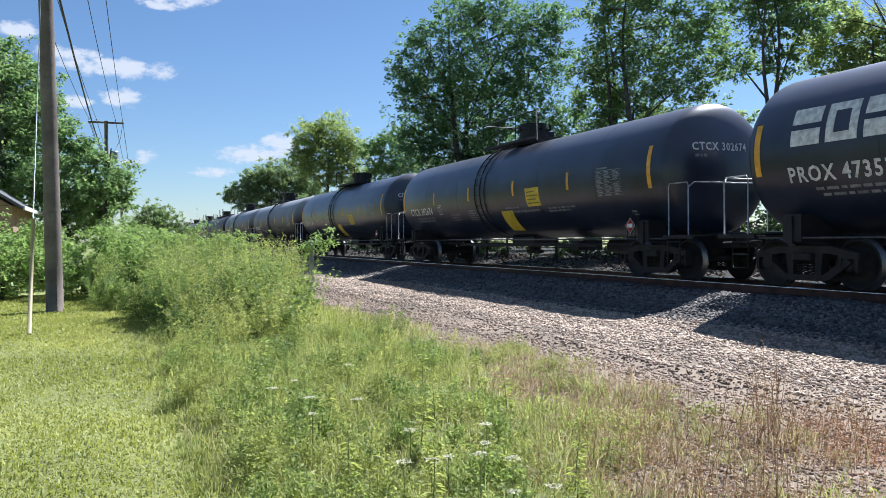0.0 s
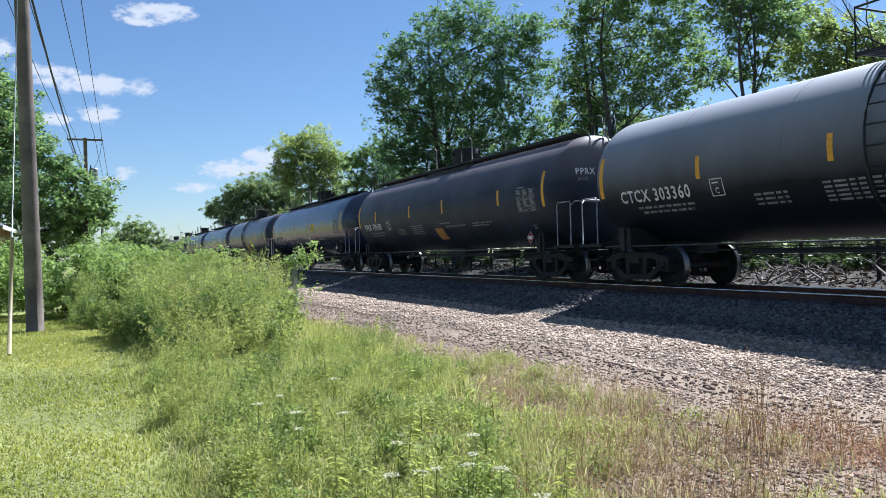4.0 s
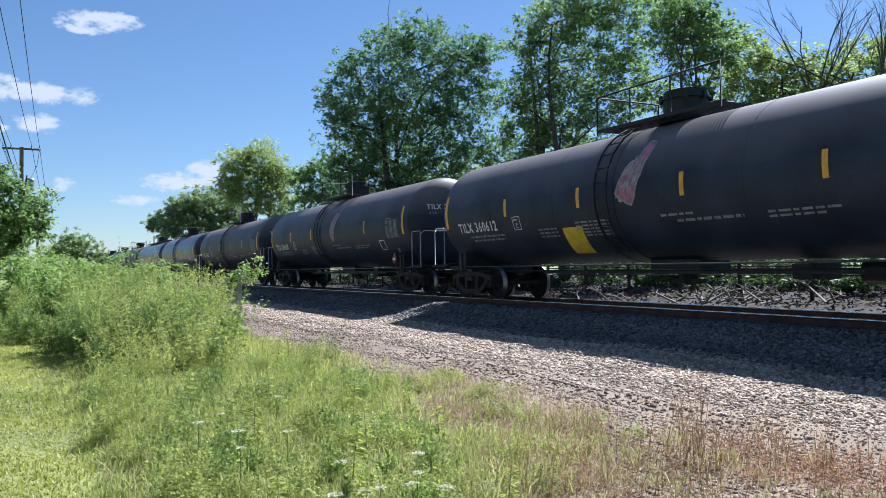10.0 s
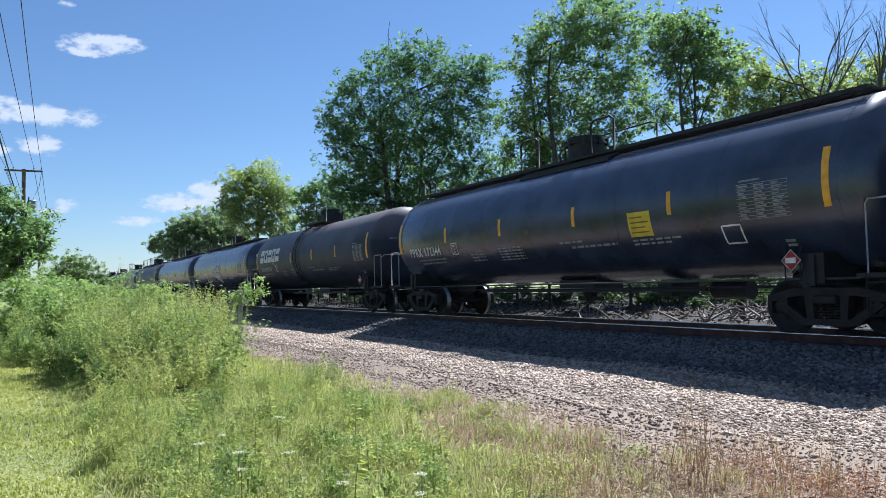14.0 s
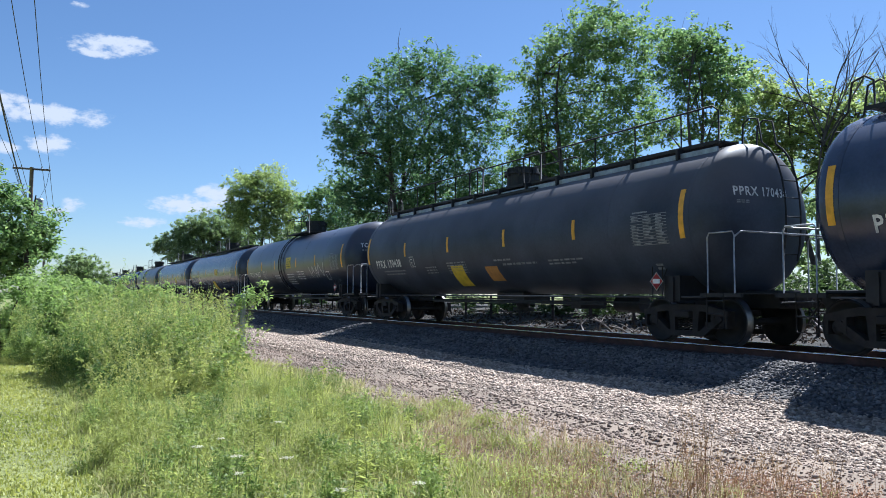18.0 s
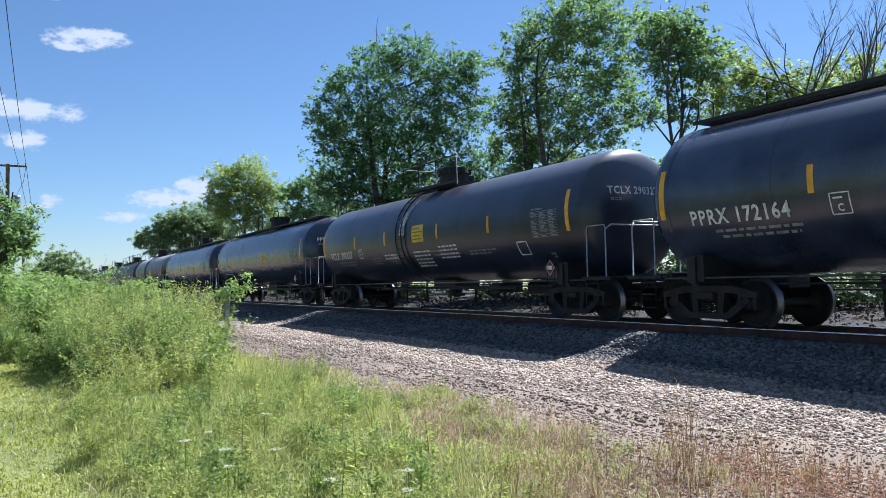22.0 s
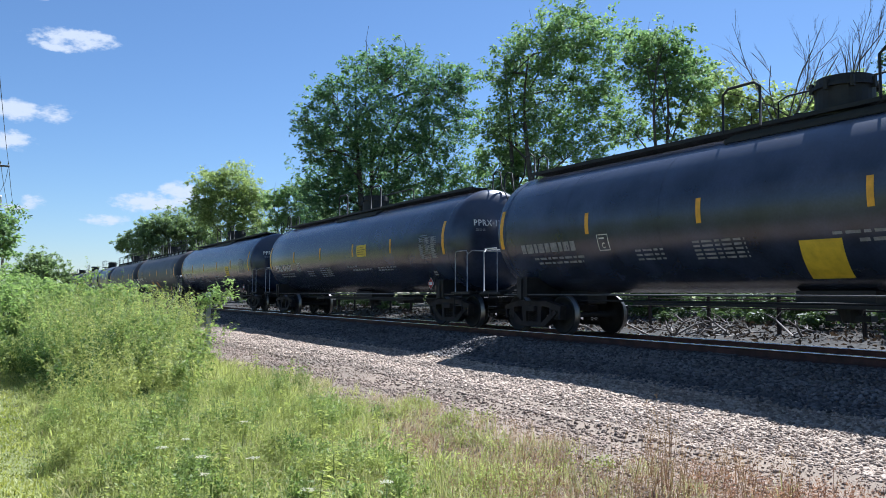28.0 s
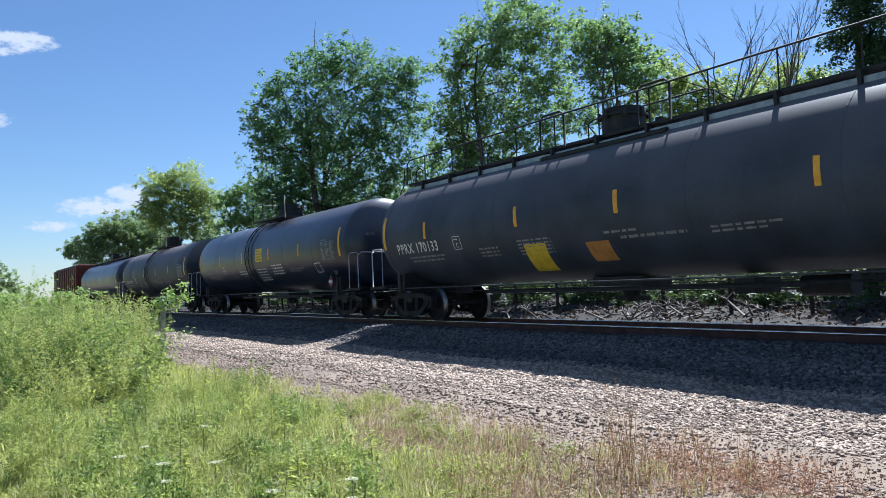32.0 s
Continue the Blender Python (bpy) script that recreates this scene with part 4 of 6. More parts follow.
    placard(car, 15.5, 1.24, "a")
    if n in (10, 11, 13, 19, 22, 12, 14, 32):
        put("outlined_box", "ob", lambda: ribbon([(14.0, -0.93), (14.42, -0.93), (14.42, -0.57), (14.0, -0.57), (14.0, -0.91)], 0.035, M_WHITE), car, "white outlined box")
    if "notes" in extra:
        tiny(put("stencil_block", "notes", lambda: bars([(8.2, 9.3, -0.60 - 0.13 * k, 0.05) for k in range(5)] + [(9.9, 11.0, -0.50 - 0.12 * k, 0.05) for k in range(4)] + [(6.0, 7.0, -0.62 - 0.12 * k, 0.05) for k in range(2)], M_WHITE), car))
    if "logo" in extra:     # a maker's big wordmark, as plain blocks
        for k in range(4 if n == 0 else 5):
            put("logo_block", f"logo{k}{n}", lambda: logo_block(1.1 + k * 0.72, 0.05 if n == 0 else -0.1, k), car, "plain white block of a large wordmark")
    if extra == "pink":
        scrawl(5.95, -1.45, 0.95, 1.1, 4, M_SPRAY, car, n, 0.04, M_PINK, -0.35)
    if extra == "pink_top":
        scrawl(8.1 if n == 10 else 9.25, -0.28, 0.55, 1.25, 4, M_SPRAY, car, n, 0.035, M_PINK, 0.32)
    if "white_top" in extra:
        scrawl(7.5, -0.05, 0.32, 1.3, 3, M_WHITE, car, n, 0.05, M_SPRAY, 0.15)
    if extra == "tags":
        scrawl(4.2, -1.1, 1.7, 0.75, 5, M_WHITE, car, 3, 0.05)
        scrawl(7.6, -0.9, 2.0, 1.1, 6, M_WHITE, car, 5, 0.07, M_SPRAY)
    if "peaks" in extra:
        put("spray_stroke", "peaks", lambda: ribbon([(11.8, -0.25), (12.15, -0.78), (12.35, -0.28), (12.7, -0.85), (12.8, -0.2), (13.0, -0.8), (13.2, -0.15), (13.7, -0.75), (13.9, -0.12)], 0.04, M_WHITE), car, "white sprayed zigzag")
        for line in ([(3.98, -0.32), (3.82, -0.2), (3.68, -0.4), (3.68, -0.85), (3.85, -0.98), (3.98, -0.8), (3.98, -0.62), (3.84, -0.62)], [(4.04, -0.98), (4.2, -0.3), (4.34, -0.98)], [(4.1, -0.7), (4.3, -0.7)], [(4.68, -0.36), (4.52, -0.28), (4.44, -0.45), (4.66, -0.75), (4.6, -0.98), (4.42, -0.92)]):
            st = new("spray_stroke", ribbon(line, 0.045, M_SPRAY))
            st.parent = car
            tagged(st, "grey sprayed letter stroke")
    if extra == "faint":
        scrawl(4.25, -0.88, 0.85, 0.34, 4, M_SPRAY, car, 9, 0.05)
    if extra == "smudge":
        scrawl(8.35, -1.45, 0.42, 1.0, 2, M_SPRAY, car, 11, 0.05, M_SPRAY, -0.1)
    what = {"pink": ", pink graffiti", "pink_top": ", pink graffiti", "tags": ", white graffiti", "faint": ", faint graffiti"}.get(extra, ", yellow panel" if panel else "")
    return tagged(car, f"{LOOKS[paint]} {KINDS[kind]}{what}", "tank car", "cars of the train")


def data_table(u):
    """Ruled rows of small writing with a frame round them."""
    bm = bmesh.new()
    cells = [(u, u + 1.05, -0.50 + 0.062 * k, -0.488 + 0.062 * k) for k in range(11)]
    cells += [(u + a, u + a + 0.014, -0.50, 0.132) for a in (0.0, 0.34, 0.70, 1.036)]
    r = random.Random(int(u * 100))
    for k in range(10):
        for a, w in ((0.04, 0.26), (0.38, 0.28), (0.74, 0.26)):
            if r.random() < 0.85:
                cells.append((u + a, u + a + w * r.uniform(0.5, 1.0), -0.48 + 0.062 * k, -0.452 + 0.062 * k))
    cells.append((u + 0.05, u + 0.5, 0.17, 0.205))
    for u0, u1, v0, v1 in cells:
        bm.faces.new([bm.verts.new(on_shell(a, b, 0.005)) for a, b in ((u0, v0), (u1, v0), (u1, v1), (u0, v1))])
    return mesh_of("data_table", bm, M_DULL)


def shift_bars(u, w, v, h):
    bm = bmesh.new()
    for k in range(4):
        vv = v + h * (k + 0.2) / 4
        q = [bm.verts.new(on_shell(a, b, 0.010)) for a, b in ((u, vv), (u + w * (0.95, 0.8, 1.0, 0.7)[k], vv), (u + w * (0.95, 0.8, 1.0, 0.7)[k], vv + h * 0.07), (u, vv + h * 0.07))]
        bm.faces.new(q)
    return mesh_of("notice_print", bm, M_INK)


def logo_block(u, v, k):
    """A heavy plain block with a slot in it."""
    shapes = ((0, 0.15, 0, 0.68), (0.15, 0.45, 0.53, 0.68), (0.15, 0.45, 0.0, 0.15), (0.45, 0.60, 0.0, 0.68)) if k % 2 else ((0, 0.60, 0.0, 0.28), (0, 0.60, 0.38, 0.68))
    bm = bmesh.new()
    for u0, u1, v0, v1 in shapes:
        me = patch(u + u0, u + u1, v + v0, v + v1, M_WHITE, lift=0.008)
        bm.from_mesh(me)
        bpy.data.meshes.remove(me)
    return mesh_of("logo_block", bm, M_WHITE)


def hopper_car(n):
    """The dark red covered hopper behind the tank cars."""
    car = new("hopper_car")
    bm = bmesh.new()
    prism(bm, [(-8.3, 1.6), (-6.6, 0.9), (6.6, 0.9), (8.3, 1.6), (8.3, 4.15), (-8.3, 4.15)], -1.5, 1.5)
    bmesh.ops.recalc_face_normals(bm, faces=bm.faces)
    part("body", bevelled(bm, 0.03), PAINT["red"], car, "dark red ribbed hopper body")
    for k in range(13):
        y = -8.1 + k * 1.35
        for s in (-1, 1):
            part("rib", B(s * 1.5 - 0.06, s * 1.5 + 0.06, y - 0.06, y + 0.06, 1.65, 4.1), PAINT["red"], car)
    part("roof", bevelled(B(-1.35, 1.35, -8.2, 8.2, 4.15, 4.3), 0.05), PAINT["red"], car)
    for s in (1, -1):
        end_of(car, s, "plain")
        truck(car, s * 7.4, n)
    return tagged(car, "dark red covered hopper car behind the tank cars", "hopper car", "cars of the train")


CARS = [tank_car(n) for n in range(len(FLEET))]
CARS.append(hopper_car(len(FLEET)))


# ---------------------------------------------------------------- track bed, stones
rng = np.random.default_rng(5)


def ties():
    me = mesh_of("tie", bevelled(B(-1.3, 1.3, -0.115, 0.115, -0.2, -0.165), 0.012), M_TIE)
    k, y = 0, 0.6
    while y < 62:
        ob = new("tie", me)
        ob.parent = ballast_bed
        ob.matrix_basis = pose(TRACK + rng.normal(0, 0.02), y, -0.004 + rng.normal(0, 0.004), 0, 0, rng.normal(0, 0.5))
        y += 0.52
    bm = bmesh.new()
    while y < 260:
        box(bm, TRACK - 1.3, TRACK + 1.3, y, y + 0.23, -0.2, -0.168)
        y += 0.52
    ob = part("far_ties", bm, M_TIE, ballast_bed)
    tagged(ob, kind="stuff")


def rock(seed, detail=False):
    """Points and triangles of one broken stone, about one metre across."""
    r = np.random.default_rng(seed)
    bm = bmesh.new()
    if detail:
        bmesh.ops.create_icosphere(bm, subdivisions=1, radius=0.5)
    else:
        bmesh.ops.create_cube(bm, size=0.8)
    for v in bm.verts:
        v.co = Vector([c * (1 + r.uniform(-0.32, 0.32)) for c in v.co])
    bmesh.ops.triangulate(bm, faces=bm.faces)
    bm.verts.index_update()
    V = np.array([v.co[:] for v in bm.verts])
    T = np.array([[v.index for v in f.verts] for f in bm.faces])
    bm.free()
    return V, T


def turns(n):
    """n random rotations."""
    q = rng.normal(size=(n, 4))
    q /= np.linalg.norm(q, axis=1)[:, None]
    w, x, y, z = q.T
    return np.stack([1 - 2 * (y * y + z * z), 2 * (x * y - w * z), 2 * (x * z + w * y), 2 * (x * y + w * z), 1 - 2 * (x * x + z * z), 2 * (y * z - w * x),
                     2 * (x * z - w * y), 2 * (y * z + w * x), 1 - 2 * (x * x + y * y)], 1).reshape(n, 3, 3)


BEDX = np.linspace(-10, 45, 2200)
BEDZ = np.array([bed(x) for x in BEDX])


def uneven(x, y, rough):
    """The ground's own small unevenness, so that stones lie on it."""
    e = np.empty(len(x))
    for k, (a, b) in enumerate(zip(x.tolist(), y.tolist())):
        e[k] = noise.noise((a * 0.9, b * 0.9, 0)) + noise.noise((a * 0.25, b * 0.25, 7))
    return e * rough


def stones(name, n, x0, x1, y0, y1, lo, hi, material, parent, label, fall=9.0, lanes=None, sink=0.1):
    """Loose stones over a band, thinning out with distance."""
    Vs, Ts, base = [], [], 0
    y = y0 + (y1 - y0) * (np.expm1(rng.random(n) * math.log1p((y1 - y0) / fall)) / ((y1 - y0) / fall))
    x = rng.uniform(x0, x1, n)
    if lanes:       # the wheels have pressed the stones into the dirt along these lanes: middle, half width
        wob = 0.14 * np.sin(y * 0.55) + 0.07 * np.sin(y * 1.9 + 1)
        clear = sum(np.exp(-((x + wob - c) / w) ** 2) for c, w in lanes)
        keep = rng.random(n) > clear * 0.96
        x, y = x[keep], y[keep]
        n = len(x)
    size = rng.uniform(lo, hi, n) * (1 + y / 60)
    z = np.interp(x, BEDX, BEDZ) + uneven(x, y, 0.03 if parent is gravel_road else 0.02) + size * sink
    M = turns(n) * (size[:, None] * rng.uniform(0.45, 1.2, (n, 3)))[:, None, :]
    M[:, 2, :] *= 0.72
    kind = rng.integers(0, 6, n)
    for k in range(6):
        V, T = rock(k)
        m = kind == k
        P = np.einsum("nij,vj->nvi", M[m], V) + np.stack([x[m], y[m], z[m]], 1)[:, None, :]
        Vs.append(P.reshape(-1, 3))
        Ts.append((T[None] + (np.arange(m.sum()) * len(V))[:, None, None]).reshape(-1, 3) + base)
        base += len(Vs[-1])
    ob = new(name, mesh_tris(name, np.concatenate(Vs), np.concatenate(Ts), material))
    ob.parent = parent
    return tagged(ob, label, kind="stuff")


def single_stones():
    kinds = []
    for k in range(8):
        V, T = rock(50 + k, True)
        kinds.append(mesh_tris("stone", V, T, M_STONE))
    for k in range(300):
        x, y = rng.uniform(6.7, 8.3), rng.uniform(4.4, 6.2)
        s = rng.uniform(0.035, 0.068)
        ob = new("stone", kinds[k % 8])
        ob.parent = gravel_road
        ob.matrix_basis = Matrix.LocRotScale((x, y, float(np.interp(x, BEDX, BEDZ) + uneven(np.array([x]), np.array([y]), 0.03)[0]) + s * 0.15), Euler(rng.uniform(0, 6.28, 3)), (s, s * 0.85, s * 0.7))


# ---------------------------------------------------------------- plants
def blades(name, x, y, H, W, material, lean=0.35, z=None, parent=None):
    """Grass: bent blades with a point, one mesh."""
    n = len(x)
    z = np.interp(x, BEDX, BEDZ) - 0.01 if z is None else z
    a, d = rng.uniform(0, 2 * math.pi, n), rng.uniform(0, 2 * math.pi, n)
    L = np.abs(rng.normal(0, lean, n)) * H
    sx, sy = np.cos(a) * W / 2, np.sin(a) * W / 2
    lx, ly = np.cos(d) * L, np.sin(d) * L
    V = np.empty((n, 5, 3), np.float32)
    V[:, 0] = np.stack([x - sx, y - sy, z], 1)
    V[:, 1] = np.stack([x + sx, y + sy, z], 1)
    V[:, 2] = np.stack([x + lx * 0.36 - sx * 0.8, y + ly * 0.36 - sy * 0.8, z + H * 0.62], 1)
    V[:, 3] = np.stack([x + lx * 0.36 + sx * 0.8, y + ly * 0.36 + sy * 0.8, z + H * 0.62], 1)
    V[:, 4] = np.stack([x + lx, y + ly, z + H * np.maximum(0.35, 1 - 0.42 * L / np.maximum(H, 1e-3))], 1)
    T = np.array([[0, 1, 3], [0, 3, 2], [2, 3, 4]])[None] + (np.arange(n) * 5)[:, None, None]
    ob = new(name, mesh_tris(name, V.reshape(-1, 3), T.reshape(-1, 3), material))
    ob.parent = parent
    return ob


def leaves(C, size, material=None, droop=0.3, flat=0.5):
    """Kite-shaped, folded leaves at the points C; gives points and triangles."""
    n = len(C)
    d = rng.normal(size=(n, 3))
    d[:, 2] = d[:, 2] * flat - droop
    d /= np.linalg.norm(d, axis=1)[:, None]
    up = rng.normal(size=(n, 3)) * 0.6 + [0, 0, 1]
    s = np.cross(d, up)
    s /= np.linalg.norm(s, axis=1)[:, None] + 1e-9
    nrm = np.cross(s, d)
    L = (size * rng.uniform(0.65, 1.3, n))[:, None]
    V = np.stack([C, C + d * L * 0.45 + s * L * 0.24 + nrm * L * 0.06, C + d * L - nrm * L * 0.05, C + d * L * 0.45 - s * L * 0.24 + nrm * L * 0.06], 1)
    T = np.array([[0, 1, 2], [0, 2, 3]])[None] + (np.arange(n) * 4)[:, None, None]
    return V.reshape(-1, 3), T.reshape(-1, 3)


def clump_points(c, r, n, squash=0.85):
    """Points in little bunches through a ball, denser near its skin."""
    k = max(6, n // 24)
    d = rng.normal(size=(k, 3))
    d /= np.linalg.norm(d, axis=1)[:, None]
    b = d * (r * rng.uniform(0.2, 1.0, k) ** 0.5 * rng.choice([0.75, 1.0, 1.05, 1.35, 1.5], k))[:, None] * [1, 1, squash]
    pick = rng.integers(0, k, n)
    return np.asarray(c) + b[pick] + rng.normal(0, 0.06 * r + 0.05, (n, 3)) * [1, 1, 0.75]


def polar(az, el, d):
    a, e = radians(az), radians(el)
    return np.array([d * math.sin(a), d * math.cos(a), EYE[2] + d * math.tan(e)])


def limb(a, b, r0, r1, sag=0.15, n=5):
    a, b = Vector(a), Vector(b)
    side = Vector(rng.normal(size=3)) * (b - a).length * 0.06
    pts = [a.lerp(b, t) + Vector((0, 0, 1)) * math.sin(t * math.pi) * (b - a).length * sag * 0.5 + side * math.sin(t * math.pi) for t in np.linspace(0, 1, n)]
    return tube(pts, [r0 + (r1 - r0) * t for t in np.linspace(0, 1, n)], 6), pts


def tree(d, clumps, material, label, per=260, size=0.26, trunk=0.24, stems=1, bare=0, depth=0.5):
    cs = []
    for a, e, r in clumps:
        cs.append((polar(a, e, d + rng.uniform(-depth, depth) * 2.5), r))
    mean = np.mean([c for c, r in cs], axis=0)
    top = max(c[2] for c, r in cs)
    base = Vector((mean[0], mean[1], bed(mean[0]) - 0.05))
    root = new("tree")
    root.matrix_basis = Matrix.Translation(base)
    sets = []
    forks = []
    for s in range(stems):
        off = Vector((rng.uniform(-0.9, 0.9), rng.uniform(-0.9, 0.9), 0)) * (stems > 1)
        fork = Vector((mean[0], mean[1], base.z + (top - base.z) * 0.42)) + off * 1.8
        tb, _ = limb(base + off * 0.5, fork, trunk, trunk * 0.7, 0.02)
        tip = Vector((mean[0], mean[1], base.z + (top - base.z) * 0.88)) + off * 2.4
        t2, pts = limb(fork, tip, trunk * 0.7, trunk * 0.15, 0.03, 7)
        sets += [tb, t2]
        forks.append([fork] + pts)
    twigs = []
    for c, r in cs:
        f = forks[int(rng.integers(0, stems))]
        low = [p for p in f if p.z < c[2] - r * 0.3] or [f[0]]
        s = low[-1] if len(low) < 3 else low[int(rng.integers(len(low) // 2, len(low)))]
        t, pts = limb(s, c, trunk * 0.34, trunk * 0.08, 0.12)
        sets.append(t)
        for k in range(5 + bare):
            e = Vector(c) + Vector(rng.normal(size=3)) * r * 0.62
            t, _ = limb(pts[int(rng.integers(2, len(pts)))], e, trunk * 0.09, trunk * 0.03, 0.1, 4)
            sets.append(t)
    V, T = join(sets)
    V = np.array(V) - np.array(base)
    me = mesh_tris("trunk", V, T, M_BARK)
    me.polygons.foreach_set("use_smooth", [True] * len(me.polygons))
    tr = new("trunk", me)
    tr.parent = root
    tagged(tr, "grey-brown trunk with forking limbs")
    P = np.concatenate([clump_points(c, r, max(40, int(per * r * r))) for c, r in cs])
    V, T = leaves(P - np.array(base), size)
    cr = new("crown", mesh_tris("crown", V, T, material))
    cr.parent = root
    tagged(cr, "uneven crown of small leaves with gaps")
    return tagged(root, label, "tree")


TREES = {   # distance, then the clumps of the crown: bearing and height in degrees, radius in metres
    "big1": (47, [(20.2, 12.6, 1.11), (21.9, 14.5, 1.38), (24.5, 16.4, 1.56), (27.1, 16.5, 1.56), (29.6, 15.1, 1.73), (31.4, 15.5, 1.25), (22.7, 11.6, 2.08), (26.1, 12.8, 2.6), (29.5, 11.7, 2.08), (21.8, 8.7, 1.9), (25.1, 8.7, 2.6), (28.9, 8.2, 2.08), (31.7, 13.0, 1.04), (22.0, 6.2, 1.7), (25.6, 5.6, 2.0), (29.4, 5.8, 1.9), (32.2, 8.6, 1.5), (20.6, 10.6, 1.0), (20.9, 7.2, 1.1)]),
    "big2": (42, [(34.7, 16.2, 1.18), (35.5, 13.2, 1.55), (37.3, 17.6, 1.7), (39.8, 19.1, 1.86), (41.8, 17.5, 1.55), (38.8, 14.2, 2.32), (37.0, 10.3, 1.86), (40.7, 10.9, 1.7), (34.5, 9.8, 1.55), (42.1, 14.4, 1.39), (38.5, 7.3, 1.86), (34.2, 7.0, 1.5), (33.6, 12.0, 0.9)]),
    "big3": (38, [(45.5, 17.4, 1.29), (47.7, 16.3, 1.06), (46.2, 14.7, 1.4), (48.5, 14.3, 1.06), (43.8, 12.2, 1.18), (46.9, 11.9, 0.95), (44.5, 16.1, 0.95), (44.7, 18.1, 0.85), (46.8, 17.7, 0.9), (48.7, 15.9, 0.85)]),
    "pale": (42, [(49.9, 14.1, 1.3), (48.6, 12.5, 1.05), (51.5, 12.9, 1.18), (53.2, 11.7, 1.18), (54.9, 11.1, 1.11), (50.4, 11.4, 1.24), (56.6, 10.8, 1.24), (51.0, 14.0, 0.8), (53.6, 12.9, 0.95), (55.6, 12.5, 1.1), (57.3, 13.4, 1.0), (59.0, 13.0, 1.1), (60.3, 12.2, 1.1), (58.4, 11.2, 1.2), (50.6, 9.6, 1.3), (53.2, 9.9, 1.3), (55.8, 9.5, 1.3), (58.2, 9.2, 1.3), (51.6, 10.9, 1.1)]),
    "small1": (95, [(14.7, 7.8, 2.8), (13.4, 7.6, 2.24), (16.1, 6.6, 2.38), (13.9, 5.7, 2.8), (15.9, 5.0, 2.66), (12.7, 5.9, 1.68)]),
    "small2": (85, [(18.8, 6.9, 1.63), (20.1, 7.5, 1.75), (18.4, 5.2, 1.88), (20.2, 5.7, 2.25), (17.6, 6.7, 1.13)]),
    "hill": (150, [(7.9, 3.4, 2.21), (9.2, 4.3, 2.87), (10.7, 4.8, 3.09), (12.2, 4.6, 2.87), (9.6, 3.0, 3.76), (11.9, 3.0, 3.31), (13.3, 3.8, 2.43)]),
    "farleft": (150, [(2.3, 1.9, 2.43), (3.1, 1.6, 2.43), (1.5, 1.3, 1.99), (4.0, 1.0, 1.55), (2.6, 0.8, 2.43)]),
    "left1": (50, [(-6.4, 11.8, 1.47), (-5.5, 10.3, 1.69), (-6.0, 7.3, 2.21), (-8.3, 11.1, 2.21), (-4.9, 8.0, 1.47), (-8.1, 7.6, 2.58), (-5.6, 4.1, 2.21), (-8.2, 3.7, 2.58)]),
    "left2": (46, [(-2.6, 6.8, 1.02), (-1.6, 5.0, 1.49), (-0.2, 4.3, 1.08), (-3.3, 3.8, 1.9), (-0.9, 2.6, 1.35), (0.2, 3.0, 0.81), (-3.6, 7.3, 0.54), (-2.3, 1.9, 1.49)]),
}

tree(*TREES["big1"], M_LEAF, "tall dark green ash tree behind the track", 950, 0.225, 0.28, 3, 4)
tree(*TREES["big2"], M_LEAF2, "tall green tree with open airy crown behind the track", 1060, 0.215, 0.20, 3, 4)
tree(*TREES["big3"], M_LEAF2, "slim leaning tree with a thin leafy crown", 1150, 0.20, 0.14, 2, 7)
tree(*TREES["pale"], M_LEAFY, "low yellow-green tree beside a dead one", 950, 0.22, 0.16, 2, 2)
tree(*TREES["small1"], M_LEAFY, "rounded yellow-green tree farther down the track", 620, 0.34, 0.26, 1, 1)
tree(*TREES["small2"], M_LEAF2, "loose green tree farther down the track", 620, 0.32, 0.2, 2, 3)
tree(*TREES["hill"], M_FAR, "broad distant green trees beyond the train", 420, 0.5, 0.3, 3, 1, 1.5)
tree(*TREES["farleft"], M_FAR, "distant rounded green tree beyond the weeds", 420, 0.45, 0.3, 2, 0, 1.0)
tree(*TREES["left1"], M_LEAF2, "tall leafy green tree by the house", 1100, 0.24, 0.26, 2, 1)
tree(*TREES["left2"], M_LEAF2, "leafy green tree behind the shrubs", 1200, 0.24, 0.2, 2, 1)


